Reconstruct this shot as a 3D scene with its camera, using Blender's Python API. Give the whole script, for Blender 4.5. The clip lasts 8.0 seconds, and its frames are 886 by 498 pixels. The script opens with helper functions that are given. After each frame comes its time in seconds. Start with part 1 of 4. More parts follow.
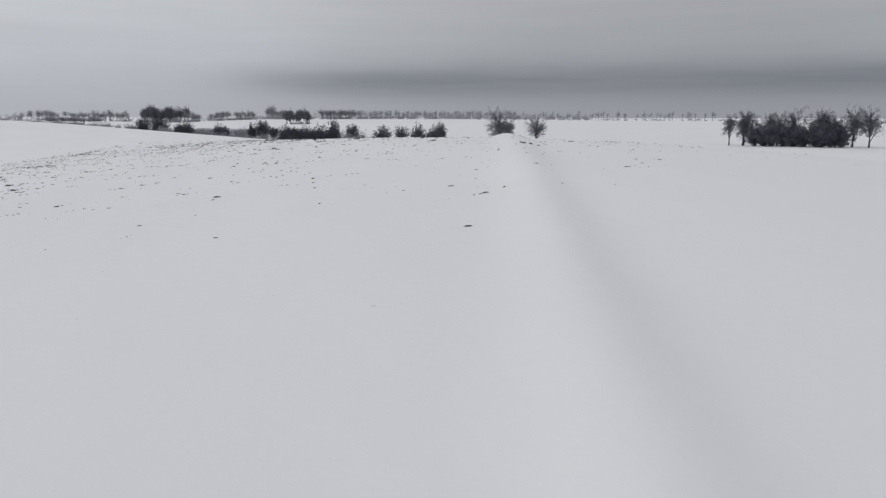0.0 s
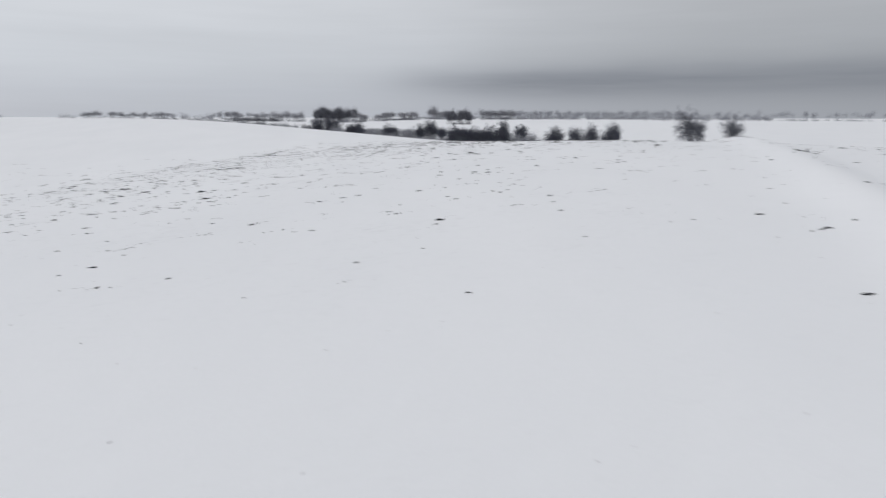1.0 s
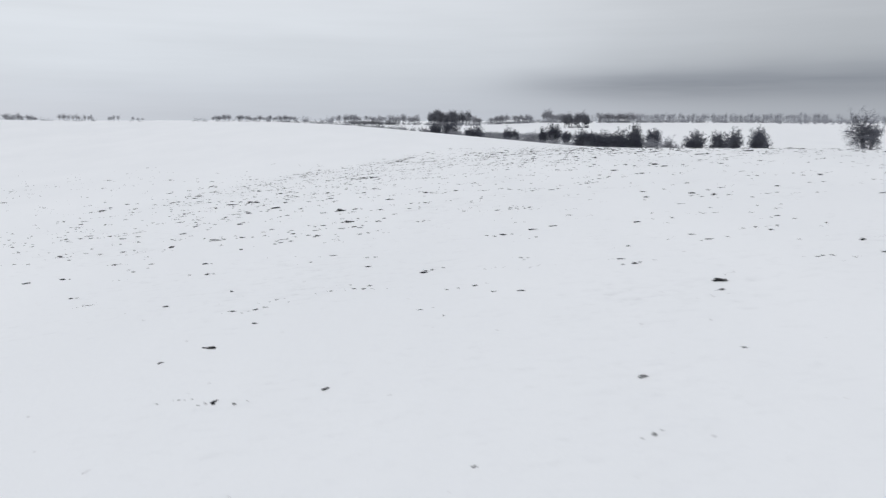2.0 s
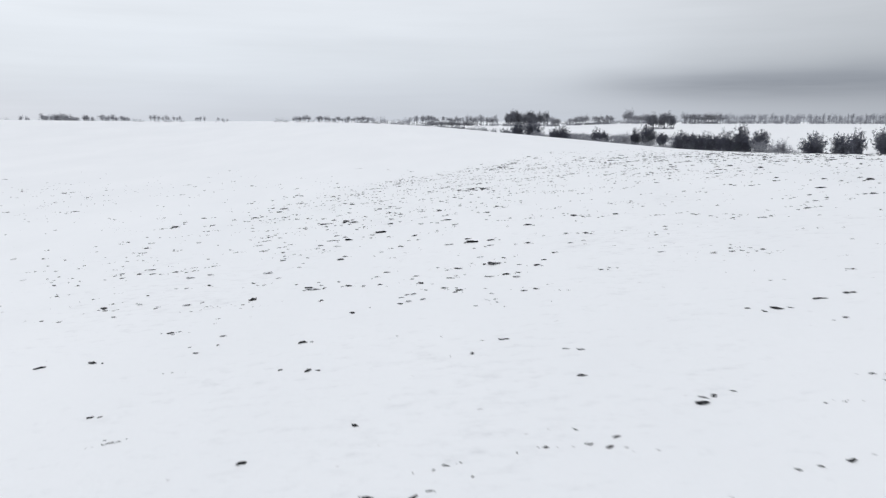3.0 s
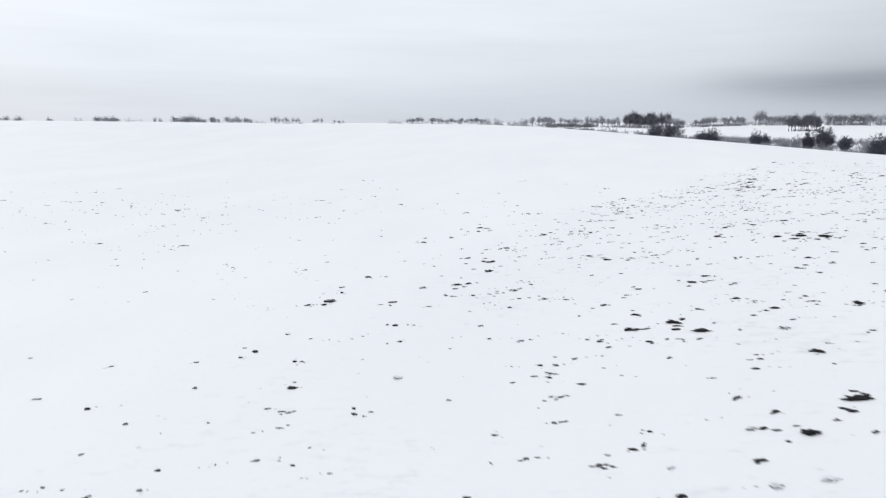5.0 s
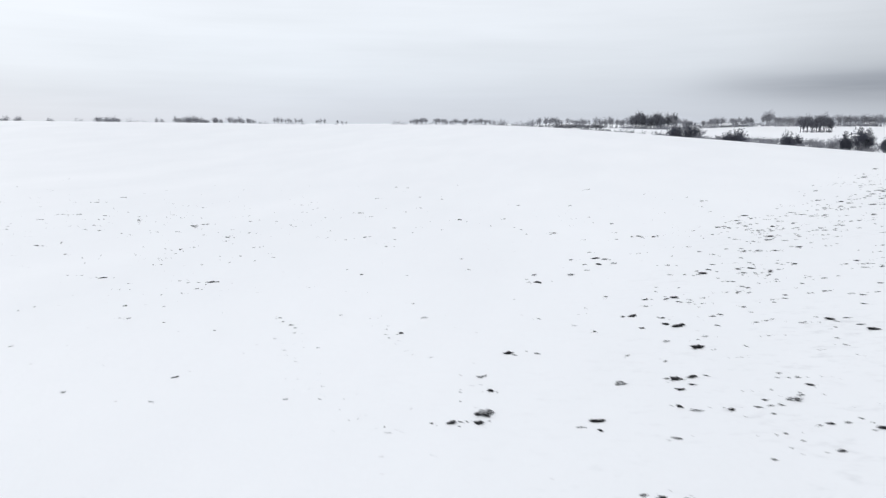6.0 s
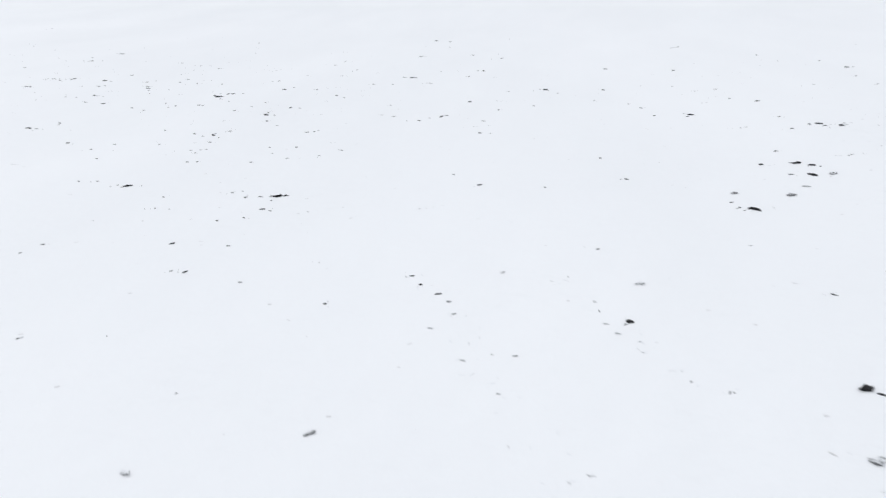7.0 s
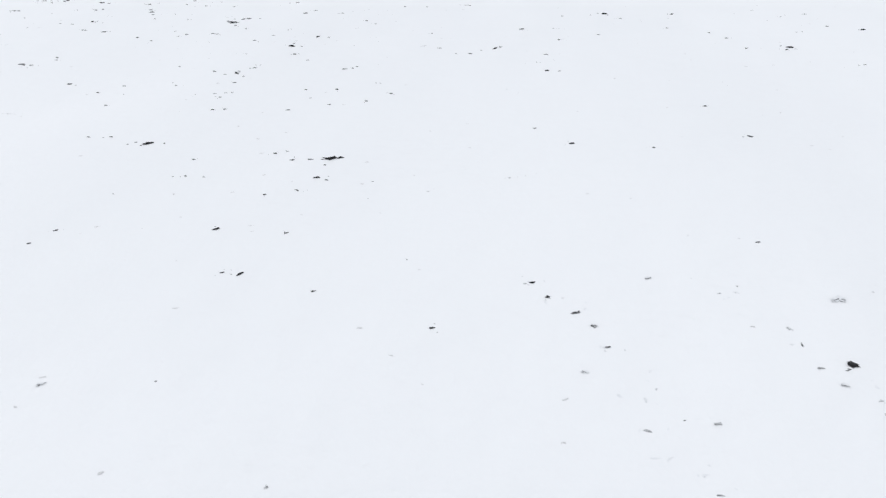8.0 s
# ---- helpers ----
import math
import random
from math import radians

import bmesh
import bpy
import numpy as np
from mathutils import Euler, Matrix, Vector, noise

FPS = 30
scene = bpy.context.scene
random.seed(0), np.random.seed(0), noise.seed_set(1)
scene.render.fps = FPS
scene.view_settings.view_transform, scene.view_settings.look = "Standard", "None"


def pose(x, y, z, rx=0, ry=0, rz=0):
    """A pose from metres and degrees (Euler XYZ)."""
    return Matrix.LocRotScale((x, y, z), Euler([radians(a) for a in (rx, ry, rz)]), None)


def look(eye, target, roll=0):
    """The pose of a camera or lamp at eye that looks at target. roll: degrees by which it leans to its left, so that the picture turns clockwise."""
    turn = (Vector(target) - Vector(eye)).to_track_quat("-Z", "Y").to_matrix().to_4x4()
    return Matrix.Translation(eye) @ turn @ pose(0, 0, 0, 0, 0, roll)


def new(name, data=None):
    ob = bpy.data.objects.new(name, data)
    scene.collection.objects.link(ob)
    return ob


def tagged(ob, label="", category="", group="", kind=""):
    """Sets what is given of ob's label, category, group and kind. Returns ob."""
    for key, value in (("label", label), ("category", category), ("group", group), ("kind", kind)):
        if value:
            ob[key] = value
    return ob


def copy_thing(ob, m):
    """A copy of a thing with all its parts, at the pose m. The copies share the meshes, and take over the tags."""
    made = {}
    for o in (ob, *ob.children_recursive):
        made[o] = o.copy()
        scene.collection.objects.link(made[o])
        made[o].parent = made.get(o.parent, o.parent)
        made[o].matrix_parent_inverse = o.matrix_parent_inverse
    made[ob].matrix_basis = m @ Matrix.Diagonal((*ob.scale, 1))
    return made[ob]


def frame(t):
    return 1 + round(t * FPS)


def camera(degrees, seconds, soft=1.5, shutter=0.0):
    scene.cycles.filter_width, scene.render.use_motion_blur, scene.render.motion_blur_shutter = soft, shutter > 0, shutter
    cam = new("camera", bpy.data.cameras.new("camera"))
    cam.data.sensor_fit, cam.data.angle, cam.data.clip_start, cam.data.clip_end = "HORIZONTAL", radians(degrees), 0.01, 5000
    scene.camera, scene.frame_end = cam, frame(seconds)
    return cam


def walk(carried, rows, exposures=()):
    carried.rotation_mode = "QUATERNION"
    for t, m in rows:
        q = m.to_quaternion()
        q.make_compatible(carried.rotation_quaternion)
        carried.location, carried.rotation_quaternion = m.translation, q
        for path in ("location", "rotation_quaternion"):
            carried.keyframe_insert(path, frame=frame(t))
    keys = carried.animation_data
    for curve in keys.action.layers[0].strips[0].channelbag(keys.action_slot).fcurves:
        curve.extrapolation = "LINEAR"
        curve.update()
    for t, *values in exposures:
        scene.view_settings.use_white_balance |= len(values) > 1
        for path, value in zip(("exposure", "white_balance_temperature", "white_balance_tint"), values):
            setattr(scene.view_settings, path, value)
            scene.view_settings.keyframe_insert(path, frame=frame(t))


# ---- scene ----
cam = camera(66.0, 8.0, 1.3, 0.22)

# seconds, place, then heading to the left of +y, tilt and lean in degrees
PATH = [
    (0, 6.9, -34.3, 7.05, -28.64, -10.9, 0.1),
    (0.6, 6.5, -28.3, 7.05, -28.7, -10.9, 0.1),
    (0.7, 6.4, -27.3, 7.05, -27.3, -10.9, 0.1),
    (0.8, 6.35, -26.3, 7.05, -23.7, -10.9, 0.1),
    (0.9, 6.25, -25.3, 7.05, -19.5, -10.9, 0.1),
    (1, 6.2, -24.3, 7.05, -15.76, -10.9, 0.1),
    (1.1, 6, -23.3, 7.05, -11.75, -10.75, 0.1),
    (1.2, 5.9, -22.3, 7.05, -8.6, -10.75, 0.1),
    (1.5, 5.4, -19.3, 7.05, -7.79, -10.65, 0.1),
    (1.8, 4.8, -16.4, 7.05, -7.5, -10.65, 0.1),
    (2, 4.4, -14.4, 7.05, -6.6, -10.65, 0.1),
    (2.1, 4.15, -13.4, 7.05, -4, -10.65, 0.1),
    (2.2, 3.95, -12.4, 7.05, -2.93, -10.65, 0.1),
    (3.3, 0.74, -1.92, 7.05, -0.14, -10.55, 0.19),
    (3.4, 0.37, -0.96, 7.03, -0.12, -10.53, 0.23),
    (3.5, 0.01, 0, 7.01, 0.03, -10.51, 0.27),
    (3.6, -0.35, 0.95, 7.01, 1.75, -10.5, 0.24),
    (3.7, -0.7, 1.89, 7.01, 3.38, -10.5, 0.21),
    (3.8, -1.07, 2.82, 7.01, 3.59, -10.51, 0.19),
    (3.9, -1.45, 3.76, 7.01, 3.61, -10.51, 0.16),
    (4, -1.85, 4.69, 7.01, 3.67, -10.51, 0.13),
    (4.1, -2.29, 5.63, 7.01, 4.04, -10.51, 0.13),
    (4.2, -2.75, 6.56, 7.01, 4.07, -10.5, 0.13),
    (4.3, -3.23, 7.5, 7.01, 4.12, -10.49, 0.12),
    (4.4, -3.72, 8.43, 7, 4.27, -10.48, 0.12),
    (4.5, -4.22, 9.36, 6.99, 5.81, -10.47, 0.12),
    (4.6, -4.72, 10.28, 6.98, 6.73, -10.46, 0.11),
    (4.7, -5.22, 11.19, 6.97, 6.86, -10.44, 0.11),
    (4.8, -5.74, 12.11, 6.96, 6.93, -10.42, 0.1),
    (4.9, -6.27, 13.03, 6.96, 8.07, -10.45, 0.08),
    (5, -6.82, 13.93, 6.97, 8.47, -10.47, 0.07),
    (5.1, -7.37, 14.81, 6.97, 8.53, -10.46, 0.02),
    (5.2, -7.94, 15.68, 6.96, 8.57, -10.45, -0.03),
    (6.3, -15.37, 25.57, 6.9, 8.49, -10.4, 0.15),
    (6.4, -16.08, 26.43, 6.9, 8.48, -10.44, 0.15),
    (6.5, -16.78, 27.27, 6.89, 8.49, -12.09, 0.09),
    (6.6, -17.46, 28.08, 6.93, 8.45, -14.82, 0.09),
    (6.7, -18.1, 28.86, 7, 8.31, -17.71, 0.1),
    (6.8, -18.7, 29.58, 7.06, 8.25, -20.55, 0.18),
    (6.9, -19.26, 30.26, 7.09, 8.21, -22.99, 0.25),
    (7, -19.78, 30.88, 7.1, 8.17, -22.99, 0.33),
    (7.1, -20.26, 31.46, 7.09, 8.12, -23.02, 0.32),
    (7.2, -20.71, 31.99, 7.07, 8.14, -22.91, 0.31),
    (7.3, -21.11, 32.48, 7.04, 8.05, -22.97, 0.31),
    (7.4, -21.48, 32.91, 7.02, 8.07, -24.07, 0.3),
    (7.5, -21.79, 33.29, 7.01, 8.04, -25.91, 0.29),
    (7.6, -22.06, 33.62, 7.01, 8.03, -28.47, 0.28),
    (7.7, -22.29, 33.9, 7.01, 8.05, -29.65, 0.26),
    (7.8, -22.49, 34.14, 7.02, 8, -29.7, 0.25),
    (7.9, -22.67, 34.37, 7.02, 8.08, -29.73, 0.23),
    (8, -22.84, 34.58, 7.03, 8.13, -29.78, 0.22),
]


def aim(x, y, z, heading, tilt, lean):
    h, p = radians(heading), radians(tilt)
    ahead = Vector((-math.sin(h) * math.cos(p), math.cos(h) * math.cos(p), math.sin(p)))
    return look((x, y, z), Vector((x, y, z)) + ahead * 2, lean)


walk(cam, [(t, aim(*row)) for t, *row in PATH],
     [(0.0, -0.57, 6645, 12), (0.5, -0.47, 6620, 11.5), (1.0, -0.36, 6585, 11), (1.5, -0.27, 6550, 10.5), (2.2, -0.15, 6515, 10), (3.3, -0.03, 6500, 10), (4.5, 0.03, 6500, 10),
      (6.5, 0.06, 6500, 10), (8.0, 0.05, 6500, 10)])

# ---------------------------------------------------------------- world and sun
SUN_AZIMUTH, SUN_HEIGHT = -60.0, 28.0          # degrees from +y to the right, and over the horizon


def link(tree, a, b):
    tree.links.new(a, b)


def math_node(tree, op, a, b=None, c=None, clamp=False):
    n = tree.nodes.new("ShaderNodeMath")
    n.operation, n.use_clamp = op, clamp
    for i, v in enumerate((a, b, c)):
        if v is None:
            continue
        if isinstance(v, (int, float)):
            n.inputs[i].default_value = v
        else:
            link(tree, v, n.inputs[i])
    return n.outputs[0]


def ramp(tree, value, stops):
    n = tree.nodes.new("ShaderNodeValToRGB")
    e = n.color_ramp.elements
    while len(e) < len(stops):
        e.new(0.5)
    for el, (p, c) in zip(e, stops):
        el.position = p
        el.color = (*c, 1) if isinstance(c, tuple) else (c, c, c, 1)
    link(tree, value, n.inputs[0])
    return n.outputs[0]


def mix(tree, fac, a, b, how="MIX"):
    n = tree.nodes.new("ShaderNodeMix")
    n.data_type, n.blend_type = "RGBA", how
    for sock, v in ((n.inputs[0], fac), (n.inputs[6], a), (n.inputs[7], b)):
        if isinstance(v, (int, float)):
            sock.default_value = v
        elif isinstance(v, tuple):
            sock.default_value = (*v, 1)
        else:
            link(tree, v, sock)
    return n.outputs[2]


def noise_tex(tree, vector, scale, detail=4.0, rough=0.55):
    n = tree.nodes.new("ShaderNodeTexNoise")
    n.inputs["Scale"].default_value, n.inputs["Detail"].default_value, n.inputs["Roughness"].default_value = scale, detail, rough
    if vector is not None:
        link(tree, vector, n.inputs["Vector"])
    return n.outputs["Fac"]


def scaled(tree, vector, x, y, z):
    n = tree.nodes.new("ShaderNodeMapping")
    n.inputs["Scale"].default_value = (x, y, z)
    link(tree, vector, n.inputs["Vector"])
    return n.outputs[0]


def make_world():
    world = bpy.data.worlds.new("winter_sky")
    scene.world = world
    world.use_nodes = True
    tree = world.node_tree
    tree.nodes.clear()
    out = tree.nodes.new("ShaderNodeOutputWorld")
    way = tree.nodes.new("ShaderNodeTexCoord").outputs["Generated"]
    sep = tree.nodes.new("ShaderNodeSeparateXYZ")
    link(tree, way, sep.inputs[0])
    up = sep.outputs[2]
    # stratus: dim and blue-grey over the horizon, brightest overhead
    cover = ramp(tree, math_node(tree, "MAXIMUM", up, 0.0), [
        (0.0, (0.60, 0.645, 0.72)), (0.035, (0.62, 0.665, 0.74)), (0.07, (0.69, 0.735, 0.80)), (0.13, (0.745, 0.785, 0.84)),
        (0.2, (0.775, 0.81, 0.86)), (0.5, (0.89, 0.915, 0.96)), (1.0, (0.98, 1.0, 1.04))])
    # brighter towards the hidden sun
    side = math_node(tree, "ADD", math_node(tree, "MULTIPLY", sep.outputs[0], math.sin(radians(SUN_AZIMUTH))),
                     math_node(tree, "MULTIPLY", sep.outputs[1], math.cos(radians(SUN_AZIMUTH))))
    glow = math_node(tree, "MULTIPLY_ADD", side, 0.22, 0.99)
    # long flat layers of cloud
    layers = noise_tex(tree, scaled(tree, way, 1.3, 1.3, 22.0), 1.6, 5.0, 0.6)
    soft = noise_tex(tree, scaled(tree, way, 1.0, 1.0, 5.0), 2.3, 3.0, 0.5)
    light = math_node(tree, "MULTIPLY_ADD", layers, 0.16, 0.92)
    light = math_node(tree, "MULTIPLY", light, math_node(tree, "MULTIPLY_ADD", soft, 0.22, 0.89))
    # a darker bank of cloud low in the north-east
    toward = math_node(tree, "ADD", math_node(tree, "MULTIPLY", sep.outputs[0], math.sin(radians(43))),
                       math_node(tree, "MULTIPLY", sep.outputs[1], math.cos(radians(43))))
    reach = tree.nodes.new("ShaderNodeMapRange")
    reach.interpolation_type = "SMOOTHSTEP"
    reach.inputs["From Min"].default_value, reach.inputs["From Max"].default_value = 0.80, 0.97
    link(tree, toward, reach.inputs["Value"])
    bent = math_node(tree, "ADD", up, math_node(tree, "MULTIPLY_ADD", soft, 0.03, -0.015))
    off = math_node(tree, "DIVIDE", math_node(tree, "SUBTRACT", bent, 0.05), 0.021)
    bell = math_node(tree, "POWER", 2.718, math_node(tree, "MULTIPLY", math_node(tree, "MULTIPLY", off, off), -1.0))
    bank = math_node(tree, "MULTIPLY", math_node(tree, "MULTIPLY", reach.outputs[0], bell), math_node(tree, "MULTIPLY_ADD", layers, 0.8, 0.15))
    wide = tree.nodes.new("ShaderNodeMapRange")
    wide.interpolation_type = "SMOOTHSTEP"
    wide.inputs["From Min"].default_value, wide.inputs["From Max"].default_value = 0.83, 1.0
    link(tree, toward, wide.inputs["Value"])
    lift = math_node(tree, "DIVIDE", math_node(tree, "SUBTRACT", up, 0.06), 0.13)
    haze = math_node(tree, "POWER", 2.718, math_node(tree, "MULTIPLY", math_node(tree, "MULTIPLY", lift, lift), -1.0))
    dim = math_node(tree, "MULTIPLY_ADD", math_node(tree, "MULTIPLY", wide.outputs[0], haze), -0.2, 1.0)
    total = math_node(tree, "MULTIPLY", math_node(tree, "MULTIPLY", light, glow), dim)
    colour = mix(tree, 1.0, cover, total, "MULTIPLY")
    colour = mix(tree, math_node(tree, "MULTIPLY", bank, 1.4, clamp=True), colour, (0.23, 0.255, 0.31))
    clouds = tree.nodes.new("ShaderNodeBackground")
    link(tree, colour, clouds.inputs[0])
    clouds.inputs[1].default_value = 1.0
    sky = tree.nodes.new("ShaderNodeTexSky")
    sky.sky_type, sky.sun_disc = "NISHITA", False
    sky.sun_elevation, sky.sun_rotation = radians(SUN_HEIGHT), radians(SUN_AZIMUTH)
    thin = tree.nodes.new("ShaderNodeBackground")
    link(tree, sky.outputs[0], thin.inputs[0])
    thin.inputs[1].default_value = 0.05
    both = tree.nodes.new("ShaderNodeMixShader")
    both.inputs[0].default_value = 0.9
    link(tree, thin.outputs[0], both.inputs[1])
    link(tree, clouds.outputs[0], both.inputs[2])
    link(tree, both.outputs[0], out.inputs[0])


make_world()
sun = new("sun", bpy.data.lights.new("sun", "SUN"))
sun.data.energy, sun.data.angle, sun.data.color = 0.5, radians(30), (1.0, 0.97, 0.93)
sa, sh = radians(SUN_AZIMUTH), radians(SUN_HEIGHT)
sun.matrix_world = look((math.sin(sa) * math.cos(sh) * 50, math.cos(sa) * math.cos(sh) * 50, math.sin(sh) * 50), (0, 0, 0))


# ---------------------------------------------------------------- materials
def material(name, rough=0.8):
    m = bpy.data.materials.new(name)
    m.use_nodes = True
    tree = m.node_tree
    shader = tree.nodes["Principled BSDF"]
    shader.inputs["Roughness"].default_value = rough
    return m, tree, shader


def bump(tree, shader, height, strength, distance):
    n = tree.nodes.new("ShaderNodeBump")
    n.inputs["Strength"].default_value, n.inputs["Distance"].default_value = strength, distance
    link(tree, height, n.inputs["Height"])
    link(tree, n.outputs[0], shader.inputs["Normal"])


def place_vector(tree):
    return tree.nodes.new("ShaderNodeNewGeometry").outputs["Position"]


def random_of(tree):
    return tree.nodes.new("ShaderNodeObjectInfo").outputs["Random"]


def snow_material():
    m, tree, shader = material("snow", 0.62)
    here = place_vector(tree)
    drift = noise_tex(tree, scaled(tree, here, 1.0, 0.35, 1.0), 0.11, 4.0)
    crust = noise_tex(tree, here, 0.9, 5.0, 0.6)
    grain = noise_tex(tree, here, 14.0, 4.0, 0.65)
    tone = mix(tree, ramp(tree, drift, [(0.35, 0.0), (0.7, 1.0)]), (0.868, 0.886, 0.908), (0.9, 0.916, 0.936))
    # soil tinging thin snow, and furrow relief shaded into the colour as grey streaks
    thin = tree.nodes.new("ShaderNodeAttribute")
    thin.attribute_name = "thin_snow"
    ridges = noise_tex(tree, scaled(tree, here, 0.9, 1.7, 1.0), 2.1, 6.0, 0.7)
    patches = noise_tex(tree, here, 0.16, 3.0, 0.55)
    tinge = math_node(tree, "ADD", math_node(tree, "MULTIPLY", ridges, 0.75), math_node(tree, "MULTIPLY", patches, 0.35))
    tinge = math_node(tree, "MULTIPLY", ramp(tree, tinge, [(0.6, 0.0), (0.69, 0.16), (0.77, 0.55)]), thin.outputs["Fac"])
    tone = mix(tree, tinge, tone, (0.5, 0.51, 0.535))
    link(tree, tone, shader.inputs["Base Color"])
    shader.inputs["Specular IOR Level"].default_value = 0.25
    height = math_node(tree, "ADD", math_node(tree, "MULTIPLY", crust, 0.8), math_node(tree, "MULTIPLY", grain, 0.12))
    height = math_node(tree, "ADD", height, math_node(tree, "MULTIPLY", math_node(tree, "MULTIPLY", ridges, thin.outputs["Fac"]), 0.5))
    bump(tree, shader, height, 0.5, 0.13)
    return m


def soil_material(name, random, cover, bias=0.0):
    """Frozen earth; cover: how unlike the pieces are in snow on them, bias: how much more of it they all bear."""
    m, tree, shader = material(name, 0.9)
    here = place_vector(tree)
    lumps = noise_tex(tree, here, 9.0, 5.0, 0.65)
    fine = noise_tex(tree, here, 45.0, 3.0)
    earth = mix(tree, lumps, (0.007, 0.0074, 0.0094), (0.021, 0.0208, 0.0238))
    normal = tree.nodes.new("ShaderNodeSeparateXYZ")
    link(tree, tree.nodes.new("ShaderNodeNewGeometry").outputs["Normal"], normal.inputs[0])
    chance = random_of(tree) if random == "object" else tree.nodes.new("ShaderNodeNewGeometry").outputs["Random Per Island"]
    dust = math_node(tree, "ADD", math_node(tree, "MULTIPLY", normal.outputs[2], 0.33), math_node(tree, "MULTIPLY", lumps, 0.55))
    dust = math_node(tree, "ADD", dust, math_node(tree, "MULTIPLY_ADD", chance, cover, bias - 0.5 * cover))
    white = ramp(tree, dust, [(0.66, 0.0), (0.84, 1.0)])
    link(tree, mix(tree, white, earth, (0.84, 0.86, 0.885)), shader.inputs["Base Color"])
    bump(tree, shader, math_node(tree, "ADD", lumps, math_node(tree, "MULTIPLY", fine, 0.3)), 0.7, 0.04)
    return m


def bark_material(name, dark, light, pallor=0.0):
    m, tree, shader = material(name, 0.88)
    here = place_vector(tree)
    ribs = noise_tex(tree, scaled(tree, here, 6.0, 6.0, 1.0), 2.0, 4.0)
    broad = noise_tex(tree, here, 0.35, 2.0)
    tone = mix(tree, math_node(tree, "MULTIPLY_ADD", random_of(tree), 0.5, math_node(tree, "MULTIPLY", ribs, 0.5)), dark, light)
    if pallor:
        # patches mixed towards pale grey, on far trees to stand in for haze
        pale_mask = ramp(tree, math_node(tree, "ADD", math_node(tree, "MULTIPLY", broad, 0.6), math_node(tree, "MULTIPLY", ribs, 0.4)), [(0.45, 0.0), (0.7, pallor)])
        tone = mix(tree, pale_mask, tone, (0.62, 0.64, 0.67))
    link(tree, tone, shader.inputs["Base Color"])
    bump(tree, shader, ribs, 0.5, 0.03)
    return m


def plain_material(name, a, b, scale, rough=0.85):
    m, tree, shader = material(name, rough)
    here = place_vector(tree)
    link(tree, mix(tree, noise_tex(tree, here, scale, 4.0), a, b), shader.inputs["Base Color"])
    bump(tree, shader, noise_tex(tree, here, scale * 6, 3.0), 0.3, 0.02)
    return m


SNOW = snow_material()
SOIL = soil_material("frozen_soil", "object", 0.16, -0.08)
SOIL_DUSTED = soil_material("snowed_soil", "object", 0.2, 0.23)
SOIL_FAR = soil_material("frozen_soil_crumbs", "island", 0.42, -0.05)
# wood colours turn paler and bluer with distance, painted in place of haze
BARK = bark_material("bark", (0.055, 0.058, 0.07), (0.12, 0.124, 0.142))
BARK_FAR = bark_material("haze_paled_bark", (0.2, 0.2, 0.22), (0.32, 0.32, 0.345), 0.4)
TWIG_FAR = bark_material("haze_paled_twigs", (0.25, 0.257, 0.29), (0.4, 0.41, 0.45), 0.4)
TWIG_MID = bark_material("copse_twigs", (0.12, 0.126, 0.152), (0.2, 0.207, 0.24), 0.25)
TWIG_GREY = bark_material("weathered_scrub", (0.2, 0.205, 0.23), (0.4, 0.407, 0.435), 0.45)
TWIG_DARK = bark_material("bare_twigs", (0.06, 0.065, 0.09), (0.115, 0.122, 0.158), 0.2)
PLASTER = plain_material("farm_plaster", (0.36, 0.365, 0.38), (0.48, 0.485, 0.5), 0.8)
BRICK_RED = plain_material("chimney_brick", (0.16, 0.08, 0.06), (0.24, 0.13, 0.1), 3.0)
TRODDEN = soil_material("trodden_soil", "island", 0.5, 0.3)
BURIED = plain_material("snowed_stubble", (0.45, 0.455, 0.47), (0.9, 0.905, 0.92), 14.0)
GLASS_DARK = plain_material("window_pane", (0.03, 0.035, 0.04), (0.05, 0.055, 0.06), 1.0, 0.12)
TIMBER = plain_material("barn_boards", (0.13, 0.128, 0.13), (0.22, 0.215, 0.215), 1.2)

# ---------------------------------------------------------------- the lie of the land
# heights over the plain of broad round swells 52 m wide, on a grid of 60 m
SWELL_X, SWELL_Y, SWELL_W, PLAIN = range(-260, 161, 60), range(-60, 331, 60), 52.0, 1.0
SWELLS = [
    [0.23, 1.15, 1.35, 0.57, 1.63, 3.16, 1.81],
    [-0.04, 0.69, 0.11, -0.53, 1.33, 1.01, 0.69],
    [-1.2, -2.19, -1.26, -0.66, 1.83, 1.84, 3.18],
    [0.56, 1.23, 4.69, -1.55, -1.0, -2.17, 1.82],
    [-0.35, -2.28, -6.16, -2.49, 2.2, 1.01, 4.25],
    [-2.43, 5.72, 5.49, 5.37, 0.98, 2.09, -0.82],
    [-2.53, 1.34, -4.65, -7.06, -2.87, -3.44, -5.23],
    [-1.17, -2.27, 0.19, 5.96, 3.25, -0.74, -1.22],
]
RIPPLE = np.random.RandomState(7)
RIPPLES = [(RIPPLE.uniform(0, math.tau), RIPPLE.uniform(1.6, 9.0), RIPPLE.uniform(0, math.tau)) for _ in range(26)]
BANK_TURN = radians(32)


def smooth(v):
    v = np.clip(v, 0.0, 1.0)
    return v * v * (3 - 2 * v)


def ditch_x(y):
    """Where the overgrown ditch along the field's edge runs."""
    return 30 + 105 * np.exp(-(np.asarray(y, float) - 60) / 150)


